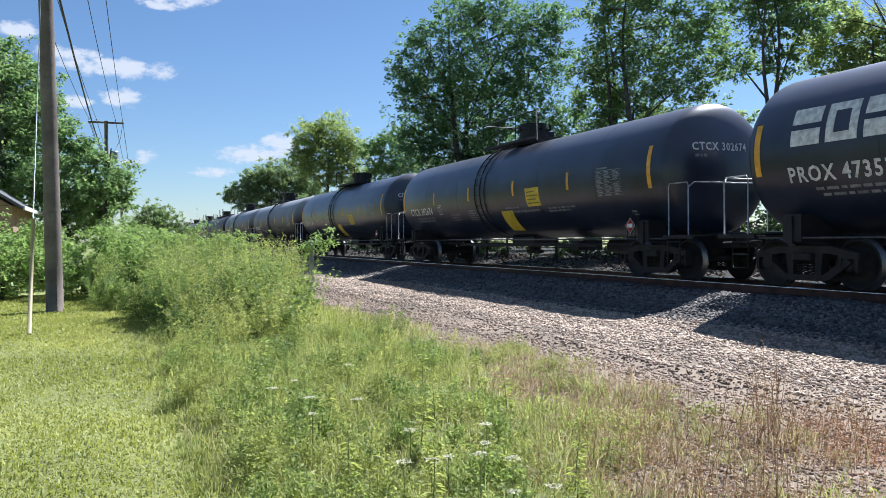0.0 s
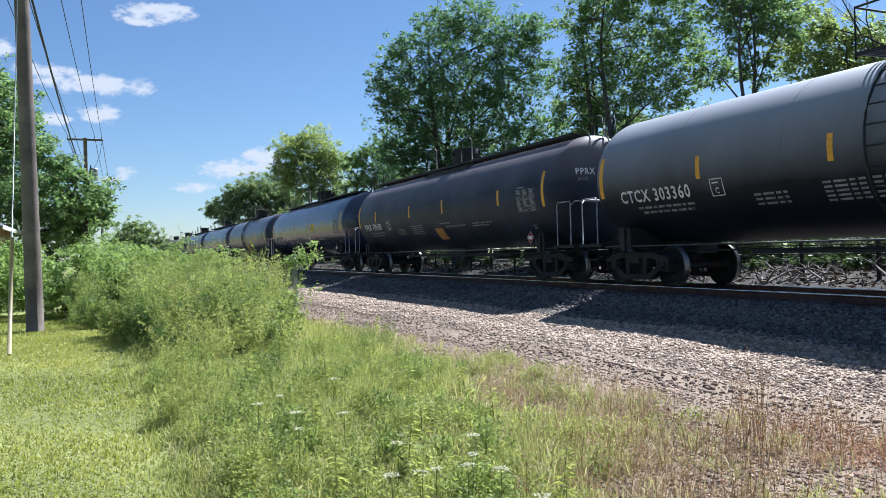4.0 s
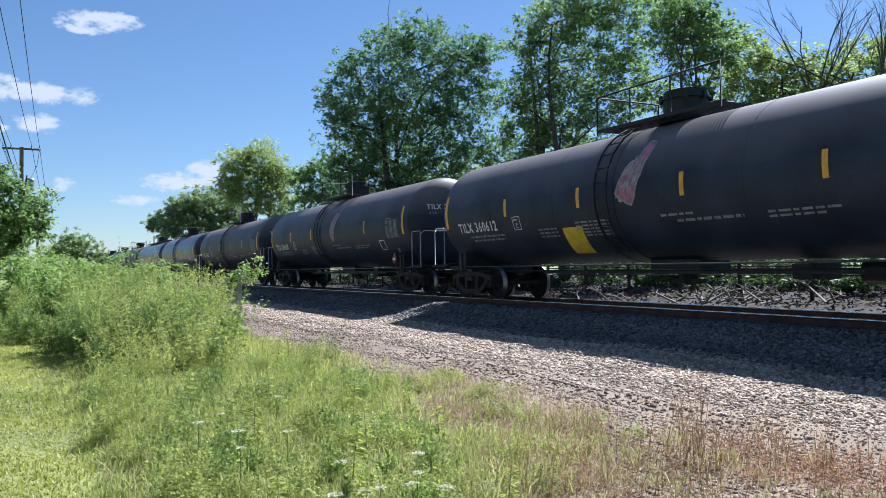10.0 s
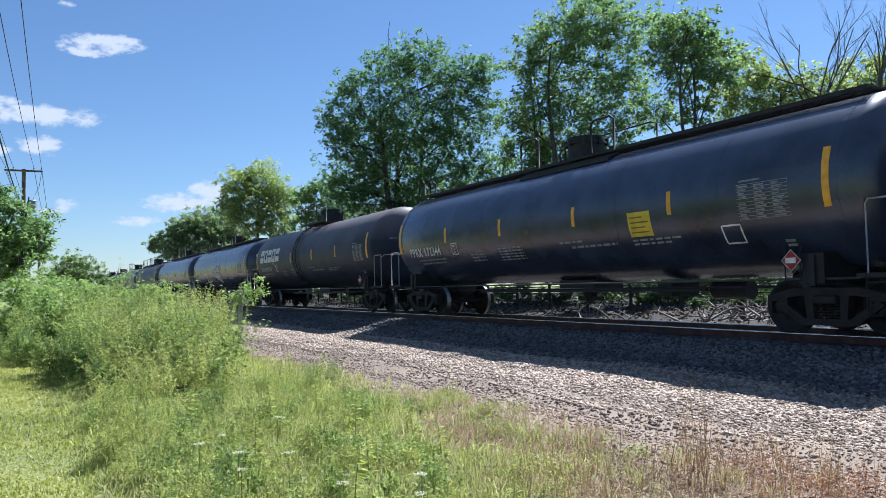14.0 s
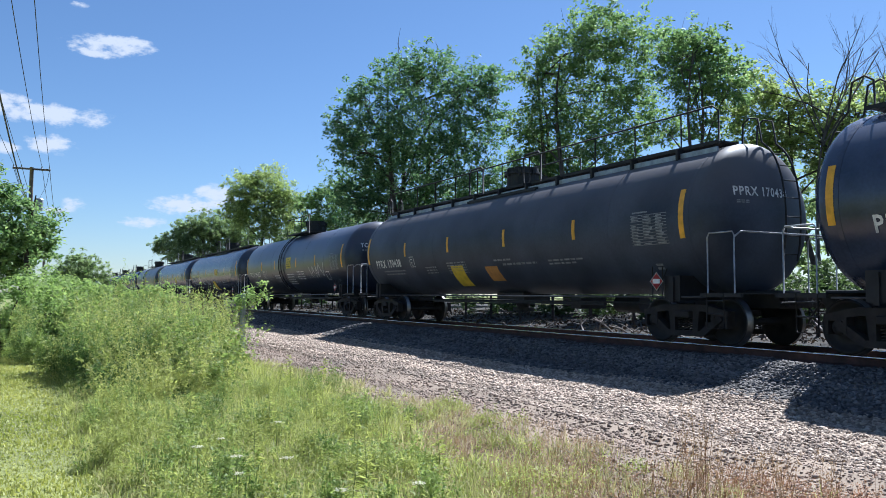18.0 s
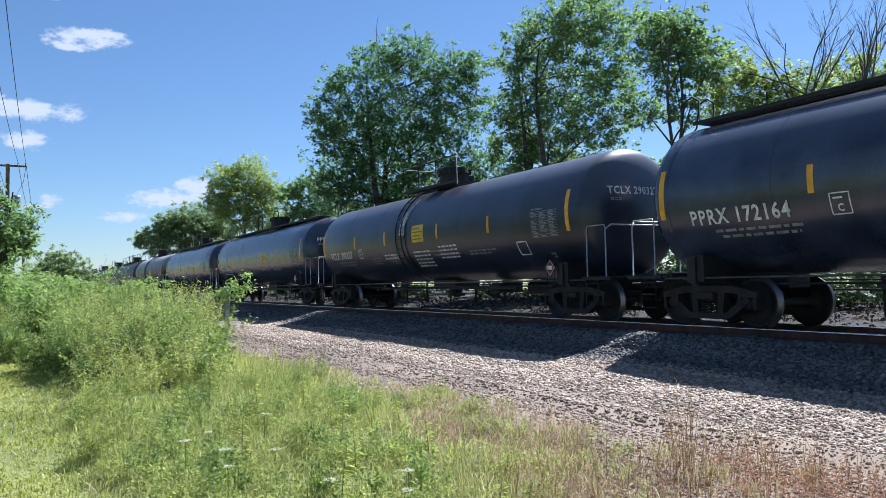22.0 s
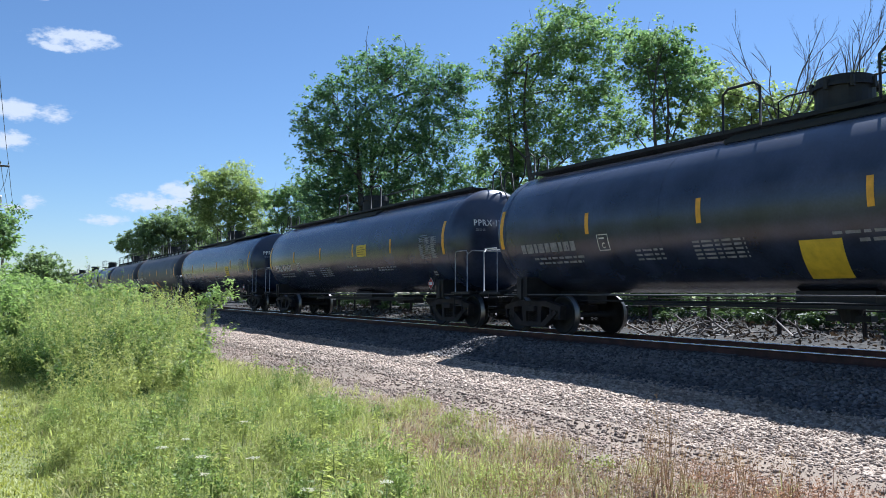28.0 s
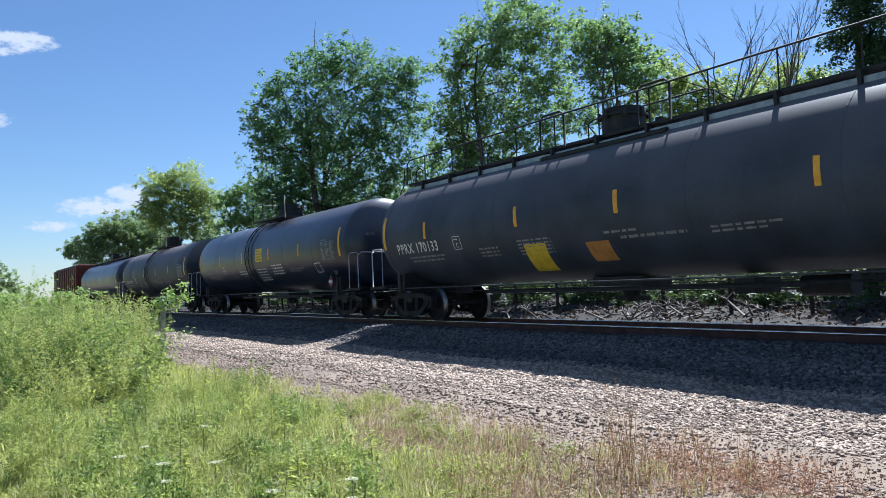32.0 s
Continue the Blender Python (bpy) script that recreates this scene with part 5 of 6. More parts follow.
def bare_tree(az, d, top, spread, label, seed, n0=7):
    """A dead tree: forked limbs, no leaves."""
    r = random.Random(seed)
    b = polar(az, 0, d)
    base = Vector((b[0], b[1], bed(b[0]) - 0.05))
    root = new("dead_tree")
    root.matrix_basis = Matrix.Translation(base)
    sets = []
    H = polar(az, top, d)[2] - base.z

    def grow(p, way, length, rad, level):
        q = p + way * length
        bow = Vector((r.uniform(-1, 1), r.uniform(-1, 1), r.uniform(-0.4, 0.1))) * length * 0.10
        pts = [p, p.lerp(q, 0.35) + bow * 0.8, p.lerp(q, 0.7) + bow, q]
        sets.append(tube(pts, [rad, rad * 0.85, rad * 0.65, rad * 0.4], 6 if level < 2 else 4))
        if level < 4:
            for k in range(6 if level == 0 else 4 if level < 3 else 3):
                t = r.uniform(0.8, 1.0) if level == 0 else r.uniform(0.25, 0.95)
                w = (way * 0.9 + Vector((r.uniform(-1, 1), r.uniform(-1, 1), r.uniform(0.0, 0.5))) * spread).normalized()
                grow(p.lerp(q, t) + bow * (1 - abs(t - 0.5) * 2) * 0.8, w, H * 0.33 * r.uniform(0.75, 1.1) if level == 0 else length * r.uniform(0.32, 0.55), rad * (0.5 if level == 0 else 0.42), level + 1)
    grow(Vector((0, 0, 0)), Vector((0.02, 0, 1)), H * 0.64, 0.09, 0)
    V, T = join(sets)
    ob = new("bare_crown", mesh_tris("bare_crown", V, T, M_TWIG))
    ob.parent = root
    tagged(ob, "leafless grey forked branches")
    return tagged(root, label, "dead tree")


bare_tree(54.3, 40, 17.6, 0.62, "leafless dead tree with forked grey branches", 3)
bare_tree(58.2, 38, 17.8, 0.4, "slender dead tree beside the evergreen", 8)


def evergreen(az, d, h, w, seed):
    r = np.random.default_rng(seed)
    b = polar(az, 0, d)
    base = np.array([b[0], b[1], bed(b[0]) - 0.05])
    root = new("evergreen_tree")
    root.matrix_basis = Matrix.Translation(base)
    V, T = tube([(0, 0, 0), (0, 0, h * 0.5), (0.05, 0, h)], [0.2, 0.13, 0.02], 8)
    tr = new("trunk", mesh_tris("trunk", V, T, M_BARK))
    tr.parent = root
    P = []
    for k in range(46):
        z = h * (0.06 + 0.93 * k / 46)
        reach = w * (1 - z / h) ** 0.75 + 0.15
        for a in r.uniform(0, 6.283, 9):
            t = r.random(90) ** 0.6
            L = reach * r.uniform(0.7, 1.1)
            P.append(np.stack([np.cos(a) * t * L, np.sin(a) * t * L, z - 0.28 * t * L + 0.0 * t], 1) + r.normal(0, 0.09, (90, 3)))
    V, T = leaves(np.concatenate(P), 0.15, droop=0.5, flat=0.4)
    cr = new("crown", mesh_tris("crown", V, T, M_FIR))
    cr.parent = root
    tagged(cr, "dense drooping dark needles")
    return tagged(root, "tall dark green evergreen tree behind the track", "evergreen tree")


evergreen(62.6, 30, 13.5, 2.6, 1)
evergreen(70.0, 32, 12.0, 2.6, 2)


def woods():
    """Leafy growth that fills the gaps behind the trees, and the low scrub behind the track."""
    P = []
    for az in np.arange(13.5, 78, 1.15):
        top = 4.2 if az < 21 else 7.2 if az < 34 else 8.0 if az < 50 else 8.6
        d = max(rng.uniform(46, 62), 23 / math.sin(radians(az)))
        for k in range(4):
            e = rng.uniform(0.6, 1.0) * top * (k + 1) / 4
            P.append(clump_points(polar(az + rng.uniform(-0.8, 0.8), e, d + rng.uniform(-4, 4)), rng.uniform(1.1, 2.0), 420))
    V, T = leaves(np.concatenate(P), 0.34)
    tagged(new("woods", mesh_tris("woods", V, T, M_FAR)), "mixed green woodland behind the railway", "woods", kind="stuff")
    P = []
    for k in range(230):
        y = 4 + 76 * rng.random() ** 1.2
        x = rng.uniform(19.5, 27)
        h = rng.uniform(0.3, 1.5)
        P.append(clump_points((x, y, bed(x) + h * 0.6), h * 0.7, 170))
    for k in range(190):
        y = 1 + 30 * rng.random()
        x = rng.uniform(21.5, 27)
        P.append(clump_points((x, y, bed(x) + rng.uniform(0.4, 1.5)), rng.uniform(0.6, 1.0), 210))
    V, T = leaves(np.concatenate(P), 0.17)
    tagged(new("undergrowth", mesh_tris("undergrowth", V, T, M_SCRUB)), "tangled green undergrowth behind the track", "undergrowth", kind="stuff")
    n = 9000
    x, y = rng.uniform(14.6, 22, n), 2 + 60 * rng.random(n) ** 1.4
    V, T = leaves(np.stack([x, y, np.interp(x, BEDX, BEDZ) + rng.uniform(0.0, 0.14, n)], 1), 0.16)
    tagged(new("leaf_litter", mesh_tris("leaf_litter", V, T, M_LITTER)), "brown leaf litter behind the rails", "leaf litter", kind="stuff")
    # a dim far line of trees right round the horizon
    P = []
    for az in np.arange(80, 346, 2.5):
        for k in range(3):
            P.append(clump_points(polar(az + rng.uniform(-1, 1), rng.uniform(0.4, 3.0), 150), rng.uniform(4, 6), 60))
    V, T = leaves(np.concatenate(P), 2.2)
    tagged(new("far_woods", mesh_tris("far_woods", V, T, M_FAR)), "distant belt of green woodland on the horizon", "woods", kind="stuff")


woods()


def fallen_branches():
    for az, d, n, s in ((47.0, 22.2, 4, 1), (48.6, 22.0, 5, 2), (50.2, 22.4, 4, 3), (43.0, 23.0, 3, 4), (39.5, 24.8, 3, 5), (54.0, 21.6, 3, 6), (34.5, 27, 3, 7)):
        r = random.Random(s)
        b = polar(az, 0, d)
        base = Vector((b[0], b[1], bed(b[0]) + 0.02))
        for k in range(n):
            a = r.uniform(0, 6.28)
            p = Vector((r.uniform(-0.5, 0.5), r.uniform(-0.7, 0.7), 0.02))
            w = Vector((math.cos(a), math.sin(a), r.uniform(0.05, 0.5)))
            q = p + w * r.uniform(0.7, 1.3)
            m = p.lerp(q, 0.55) + Vector((r.uniform(-0.1, 0.1), r.uniform(-0.1, 0.1), r.uniform(0.0, 0.14)))
            sets = [tube([p, m, q], [0.035, 0.026, 0.012], 5)]
            for j in range(3):
                u = m + Vector((r.uniform(-0.4, 0.4), r.uniform(-0.4, 0.4), r.uniform(0.05, 0.3)))
                sets.append(tube([m, m.lerp(u, 0.5) + Vector((0, 0, 0.04)), u], [0.018, 0.013, 0.005], 4))
            V, T = join(sets)
            ob = new("fallen_branch", mesh_tris("fallen_branch", V, T, M_DEAD))
            ob.matrix_basis = Matrix.Translation(base)
            tagged(ob, "bleached dead branch lying behind the rails", "fallen branch", "dead branches behind the track")


fallen_branches()


def fence():
    root = new("rail_fence")
    X = 18.6
    root.matrix_basis = pose(X, 0, 0)
    me = mesh_of("post", bevelled(B(-0.045, 0.045, -0.045, 0.045, bed(X) - 0.1, 0.92), 0.012), M_TIE)
    for y in np.arange(4, 62, 2.4):
        ob = new("post", me)
        ob.parent = root
        ob.matrix_basis = pose(0, y, 0, rng.normal(0, 1.0), rng.normal(0, 1.0), 0)
    for y in np.arange(4, 61, 4.8):
        for z in (0.55, 0.80):
            part("fence_rail", bevelled(B(-0.09, -0.06, y, min(y + 4.78, 61.6), z - 0.018 + rng.normal(0, 0.008), z + 0.018), 0.006), M_TIE, root)
    tagged(root, "low dark wooden rail fence behind the track", "fence")


fence()


# ---------------------------------------------------------------- the near side
def tufts(name, cx, cy, per, H, W, spread, material, lean=0.5):
    """Grass in tufts: blades that fan out from each centre."""
    n = len(cx) * per
    k = np.repeat(np.arange(len(cx)), per)
    a, r = rng.uniform(0, 6.283, n), np.abs(rng.normal(0, 1, n)) * np.repeat(spread, per)
    x, y = cx[k] + r * np.cos(a), cy[k] + r * np.sin(a)
    return blades(name, x, y, np.repeat(H, per) * rng.uniform(0.35, 1.15, n), W * rng.uniform(0.6, 1.3, n) * (1 + y / 11), material, lean)


def green_edge(x, y):
    """How far a spot lies past the green growth towards the gravel."""
    return x - np.minimum(1.5 + 0.25 * y, 4.4) - 0.45 * np.sin(y * 1.9 + 0.6) * np.sin(x * 1.3) - 0.22 * np.sin(y * 4.3 + x * 2.1)


def lawn_and_verge():
    n = 150000
    y = 1.3 + 25 * rng.random(n) ** 1.7
    x = rng.uniform(-1, 1, n)
    x = np.where(rng.random(n) < 0.5, -3.6 + x * 4.4, -0.9 + x * 1.9) - y * 0.03
    keep = x < 0.62 + 0.22 * np.sin(y * 1.7) + rng.normal(0, 0.08, n)
    x, y = x[keep], y[keep]
    tagged(blades("lawn_grass", x, y, rng.uniform(0.015, 0.05, len(x)) * (1 + y / 40), rng.uniform(0.005, 0.010, len(x)) * (1 + y / 9), M_LAWN, 1.0), "short sunlit yellow-green lawn grass", "grass", kind="stuff")

    def centres(n, x0, x1, y0, y1, power, odds):
        y = y0 + (y1 - y0) * rng.random(n) ** power
        x = rng.uniform(x0, x1, n)
        keep = rng.random(n) < odds(x, y)
        return x[keep], y[keep]
    # short growth that covers the soil
    x, y = centres(90000, 0.5, 4.9, 1.2, 18, 1.5, lambda x, y: np.clip(0.75 - green_edge(x, y) * 0.8, 0.04, 1))
    tagged(blades("low_grass", x, y, rng.uniform(0.03, 0.14, len(x)), rng.uniform(0.004, 0.008, len(x)) * (1 + y / 10), M_MIXG, 1.0), "low rough grass between the tufts", "grass", kind="stuff")
    # lush tufts along the lawn's edge
    x, y = centres(5400, 0.42, 3.9, 1.3, 18, 1.4, lambda x, y: np.clip(0.5 - green_edge(x, y) * 0.9, 0.02, 1))
    tagged(tufts("tall_grass", x, y, 26, rng.uniform(0.10, 0.36, len(x)) * np.clip((x - 0.05) / 0.9, 0.35, 1) * np.clip(0.62 + y * 0.05, 0.6, 1.25), 0.0050, rng.uniform(0.03, 0.14, len(x)), M_TALL, 1.05), "lush tufts of tall green grass beside the lawn", "grass", kind="stuff")
    x, y = centres(3300, 0.8, 5.2, 1.2, 15, 1.35, lambda x, y: np.clip(0.62 - green_edge(x, y) * 0.6, 0.16, 1))
    tagged(tufts("mixed_grass", x, y, 22, rng.uniform(0.07, 0.30, len(x)), 0.0048, rng.uniform(0.03, 0.13, len(x)), M_MIXG, 0.9), "half-dry tufts of rough grass", "grass", kind="stuff")
    x, y = centres(2600, 1.6, 5.4, 1.2, 10.5, 1.15, lambda x, y: np.clip(0.95 - np.abs(green_edge(x, y) - 0.7) * 0.6, 0.03, 1))
    tagged(tufts("dry_grass", x, y, 20, rng.uniform(0.04, 0.19, len(x)), 0.0036, rng.uniform(0.03, 0.13, len(x)), M_DRY, 0.85), "brown dry grass stalks at the gravel's edge", "grass", kind="stuff")


def weed(name, stalks, leaf, per, material, label, parent=None):
    """Leafy stems: (x, y, base height, height) each; stems and leaves in one object."""
    sets, P = [], []
    for x, y, z, h in stalks:
        lx, ly = rng.normal(0, 0.2, 2) * h
        sets.append(tube([(x, y, z), (x + lx * 0.5, y + ly * 0.5, z + h * 0.6), (x + lx, y + ly, z + h)], [0.0022 + 0.0022 * h, 0.0022, 0.001], 3, False))
        t = rng.random(per)
        P.append(np.stack([x + lx * t, y + ly * t, z + h * (0.12 + 0.88 * t)], 1) + rng.normal(0, 0.045, (per, 3)) * (1.15 - t)[:, None] * [1.5, 1.5, 0.6])
    V, T = join(sets)
    V2, T2 = leaves(np.concatenate(P), leaf, droop=0.15, flat=0.7)
    V, T = np.array(V), np.array(T)
    n = len(V)
    ob = new(name, mesh_tris(name, np.concatenate([V, V2]), np.concatenate([T, T2 + n]), material))
    ob.parent = parent
    return tagged(ob, label)


def slender(x, y, h):
    """One upright weed: a stem, narrow drooping leaves all the way up, a loose branching top."""
    w = new("tall_weed")
    w.matrix_basis = Matrix.Translation((x, y, GROUND))
    lx, ly = rng.normal(0, 0.08, 2) * h
    at = lambda t: Vector((lx * t * t, ly * t * t, h * t))
    V, T = tube([at(t) for t in (0, 0.35, 0.7, 1.0)], [0.0045, 0.004, 0.003, 0.0015], 5, False)
    st = new("stem", mesh_tris("stem", V, T, M_STEM))
    st.parent = w
    V, T = [], []
    for k in range(int(40 + 60 * h)):
        t = rng.uniform(0.12, 1.0)
        a, L = rng.uniform(0, 6.283), rng.uniform(0.06, 0.12) * (1.25 - 0.7 * t)
        d, p = Vector((math.cos(a), math.sin(a), rng.uniform(-0.2, 0.7))).normalized(), at(t)
        sd = Vector((-math.sin(a), math.cos(a), 0)) * L * 0.07
        m, e = p + d * L * 0.55, p + d * L + Vector((0, 0, -L * 0.3))
        n = len(V)
        V += [p, m + sd, e, m - sd]
        T += [(n, n + 1, n + 2), (n, n + 2, n + 3)]
    lf = new("leaves", mesh_tris("leaves", [tuple(v) for v in V], T, M_FORB))
    lf.parent = w
    tagged(lf, "narrow green leaves")
    return w


def weeds():
    st = []
    for k in range(3100):
        y = 9.0 + 16 * rng.random() ** 0.95
        left = float(np.interp(y, (9, 13, 16.5, 20, 25), (1.1, 0.9, 0.45, -0.35, -0.8))) + 0.45 * noise.noise((y * 0.8, 4.0, 2.0))
        right = min(4.4, 0.232 * y) + 0.35 * noise.noise((y * 1.3, 8.0, 1.0))
        x = rng.uniform(left, max(left + 0.3, right))
        gap = noise.noise((x * 0.95, y * 0.5, 5.0))
        if gap < 0.03:
            continue
        tall = float(np.interp(y + 2.4 * noise.noise((x * 0.8, y * 0.45, 0.0)), (9, 12, 14, 16, 19), (0.16, 0.45, 0.9, 1.3, 1.5)))
        edge = 0.45 + 0.65 * min(1.0, max(0.0, (x - left) / 0.7))
        edge *= min(1.0, max(0.3, (right - x) / 0.9))
        bump = 0.86 + 0.5 * noise.noise((x * 1.1, y * 0.7, 3.0)) + 0.45 * noise.noise((x * 2.6, y * 2.0, 9.0)) + 0.3 * gap
        st.append((x, y, GROUND, max(0.1, rng.uniform(0.5, 1.12) * tall * edge * bump)))
    for k in range(70):
        y = 13.5 + 8 * rng.random()
        st.append((rng.uniform(0.6, min(4.4, 0.225 * y)), y, GROUND, rng.uniform(1.25, 1.85)))
    weed("weed_thicket", st, 0.062, 44, M_WEED, "dense thicket of tall green weeds by the gravel")
    tagged(bpy.data.objects["weed_thicket"], category="weeds", kind="stuff")
    st = []
    for k in range(900):
        y = 11.0 + 24 * rng.random() ** 1.3
        x = rng.uniform(0.8, min(0.228 * y, 5.6))
        st.append((x, y, GROUND, rng.uniform(0.9, 1.78) * min(1.0, 0.5 + (y - 11) * 0.12)))
    weed("feathery_weeds", st, 0.042, 76, M_TALL, "feathery pale green weed tops behind the thicket")
    tagged(bpy.data.objects["feathery_weeds"], category="weeds", kind="stuff")
    # mounds of one kind of plant each: some dark, some pale, some tall and thin
    kinds = {"dark_weeds": (M_SHADY, 0.050, 40, "dark green leafy weeds in rounded clumps"), "pale_weeds": (M_FORB, 0.042, 48, "pale yellow-green leafy weeds in rounded clumps"), "broad_weeds": (M_WEED, 0.070, 30, "broad-leaved green weeds in rounded clumps")}
    sets = {k: [] for k in kinds}
    near = []
    for k in range(640):
        if k < 300:         # the thicket
            y = 10.5 + 14 * rng.random() ** 0.9
            left = float(np.interp(y, (9, 13, 16.5, 20, 25), (1.1, 0.9, 0.5, -0.25, -0.7)))
            x = rng.uniform(left, max(left + 0.4, min(4.3, 0.228 * y)))
            h = float(np.interp(y, (10, 12, 14, 16, 19), (0.3, 0.5, 0.9, 1.25, 1.45))) * rng.uniform(0.5, 1.15)
            h *= min(1.0, max(0.3, (min(4.4, 0.24 * y) - x) / 0.9))
            h *= 1.0 if noise.noise((x * 0.95, y * 0.5, 5.0)) > -0.05 else 0.4
            w = rng.uniform(0.14, 0.36)
        else:               # the verge
            y = 2.2 + 9.5 * rng.random() ** 1.2
            x = rng.uniform(0.6, 4.2)
            if green_edge(x, y) > -0.1:
                continue
            h = rng.uniform(0.14, 0.36) * (1 + y / 22)
            w = rng.uniform(0.08, 0.22)
        kind = rng.choice(list(kinds), p=(0.46, 0.26, 0.28))
        for j in range(int(10 + 46 * w + 14 * h)):
            a, q = rng.uniform(0, 6.283), abs(rng.normal(0, 0.55))
            (sets[kind] if k < 300 else near).append((x + w * q * math.cos(a), y + w * q * math.sin(a), GROUND, max(0.06, h * rng.uniform(0.7, 1.1) * (1 - 0.28 * q))))
    tagged(weed("verge_clumps", [p for p in near if noise.noise((p[0] * 1.7, p[1] * 1.7, 4.0)) > 0], 0.026, 26, M_FORB, "pale small-leaved plants in clumps among the grass"), category="weeds", kind="stuff")
    tagged(weed("leafy_clumps", [p for p in near if noise.noise((p[0] * 1.7, p[1] * 1.7, 4.0)) <= 0], 0.032, 24, M_WEED, "green leafy plants in clumps among the grass"), category="weeds", kind="stuff")
    for name, (material, leaf, per, label) in kinds.items():
        tagged(weed(name, sets[name], leaf, per, material, label), category="weeds", kind="stuff")
    # small leafy plants, green beside the lawn and rust-brown towards the gravel
    st = []
    for k in range(2000):
        y = 1.5 + 11 * rng.random() ** 1.25
        x = 0.7 + 3.3 * rng.random() ** 1.1
        if green_edge(x, y) > rng.normal(0.0, 0.3):
            continue
        st.append((x, y, GROUND, rng.uniform(0.10, 0.34) * (1 + 0.5 * noise.noise((y, 3.0, 1.0)))))
    tagged(weed("low_forbs", st, 0.028, 30, M_FORB, "small leafy green plants among the grass"), category="weeds", kind="stuff")
    st = []
    for k in range(4200):
        x, y = 1.5 + 3.9 * rng.random(), 1.4 + 8 * rng.random() ** 1.2
        if abs(green_edge(x, y) - 0.9) < rng.uniform(0.2, 1.5):
            st.append((x, y, GROUND, rng.uniform(0.04, 0.19)))
    tagged(weed("seed_stalks", st, 0.017, 30, M_RUST, "thin rust-brown seed stalks at the gravel's edge"), category="weeds", kind="stuff")
    st = []
    for cx, cy, h, w in ((4.72, 4.6, 0.80, 0.17), (4.45, 4.35, 0.62, 0.2), (3.9, 3.9, 0.5, 0.25), (3.2, 4.4, 0.48, 0.25), (5.0, 3.9, 0.5, 0.25), (3.6, 5.2, 0.42, 0.25), (3.3, 3.3, 0.5, 0.22), (4.3, 5.6, 0.38, 0.2), (2.8, 3.6, 0.45, 0.25), (5.3, 4.6, 0.36, 0.22)):
        for k in range(26):
            st.append((cx + rng.normal(0, w), cy + rng.normal(0, w), GROUND, h * rng.uniform(0.45, 1.05)))
    tagged(weed("dock_stalks", st, 0.016, 46, M_RUST, "taller clumps of rust-brown seed stalks by the gravel"), category="weeds", kind="stuff")
    st = [(rng.normal(5.05, 0.35), rng.normal(3.75, 0.55), GROUND, rng.uniform(0.06, 0.22)) for k in range(380)]
    tagged(weed("reddish_weeds", st, 0.018, 34, M_RED, "low reddish dry weeds at the gravel's edge"), category="weeds", kind="stuff")
    st = []
    for k in range(90):
        cx, cy, h = rng.uniform(2.6, 5.4), rng.uniform(2.6, 9.5), rng.uniform(0.10, 0.30)
        if 0.0 < green_edge(cx, cy) < 1.6:
            st += [(cx + rng.normal(0, 0.09), cy + rng.normal(0, 0.09), GROUND, h * rng.uniform(0.6, 1.1)) for j in range(14)]
    tagged(weed("scattered_forbs", st, 0.022, 26, M_FORB, "small green plants scattered among the dry grass"), category="weeds", kind="stuff")
    # slender single weeds with narrow leaves that stand out of the grass
    for x, y, h in ((1.42, 3.5, 0.66), (1.25, 4.4, 0.5), (1.9, 4.9, 0.6), (2.3, 5.6, 0.55), (1.6, 6.3, 0.62), (2.7, 6.9, 0.6), (3.5, 7.3, 0.45), (2.2, 8.0, 0.7), (2.9, 8.6, 0.6), (1.5, 8.8, 0.6), (3.6, 9.2, 0.55), (4.5, 13.1, 0.55), (3.0, 10.6, 0.75), (2.4, 11.0, 0.8), (3.5, 11.6, 0.8), (2.0, 3.1, 0.55), (2.5, 3.9, 0.5), (3.1, 5.9, 0.5)):
        tagged(slender(x, y, h * 0.85), "slender green weed with narrow leaves in the verge", "weed", "tall weeds in the verge")
    # leafy saplings at the thicket's edge towards the gravel
    for x, y, h in ((2.62, 12.0, 1.05), (2.35, 11.4, 0.85), (2.9, 13.2, 1.2), (2.2, 13.0, 1.35), (3.3, 14.6, 1.25)):
        w = weed("sapling", [(rng.normal(0, 0.10), rng.normal(0, 0.10), 0, h * rng.uniform(0.7, 1.05)) for k in range(9)], 0.07, 50, M_WEED, "leafy green sapling at the edge of the weeds")
        w.matrix_basis = Matrix.Translation((x, y, GROUND))
        tagged(w, category="sapling", group="saplings at the gravel's edge")


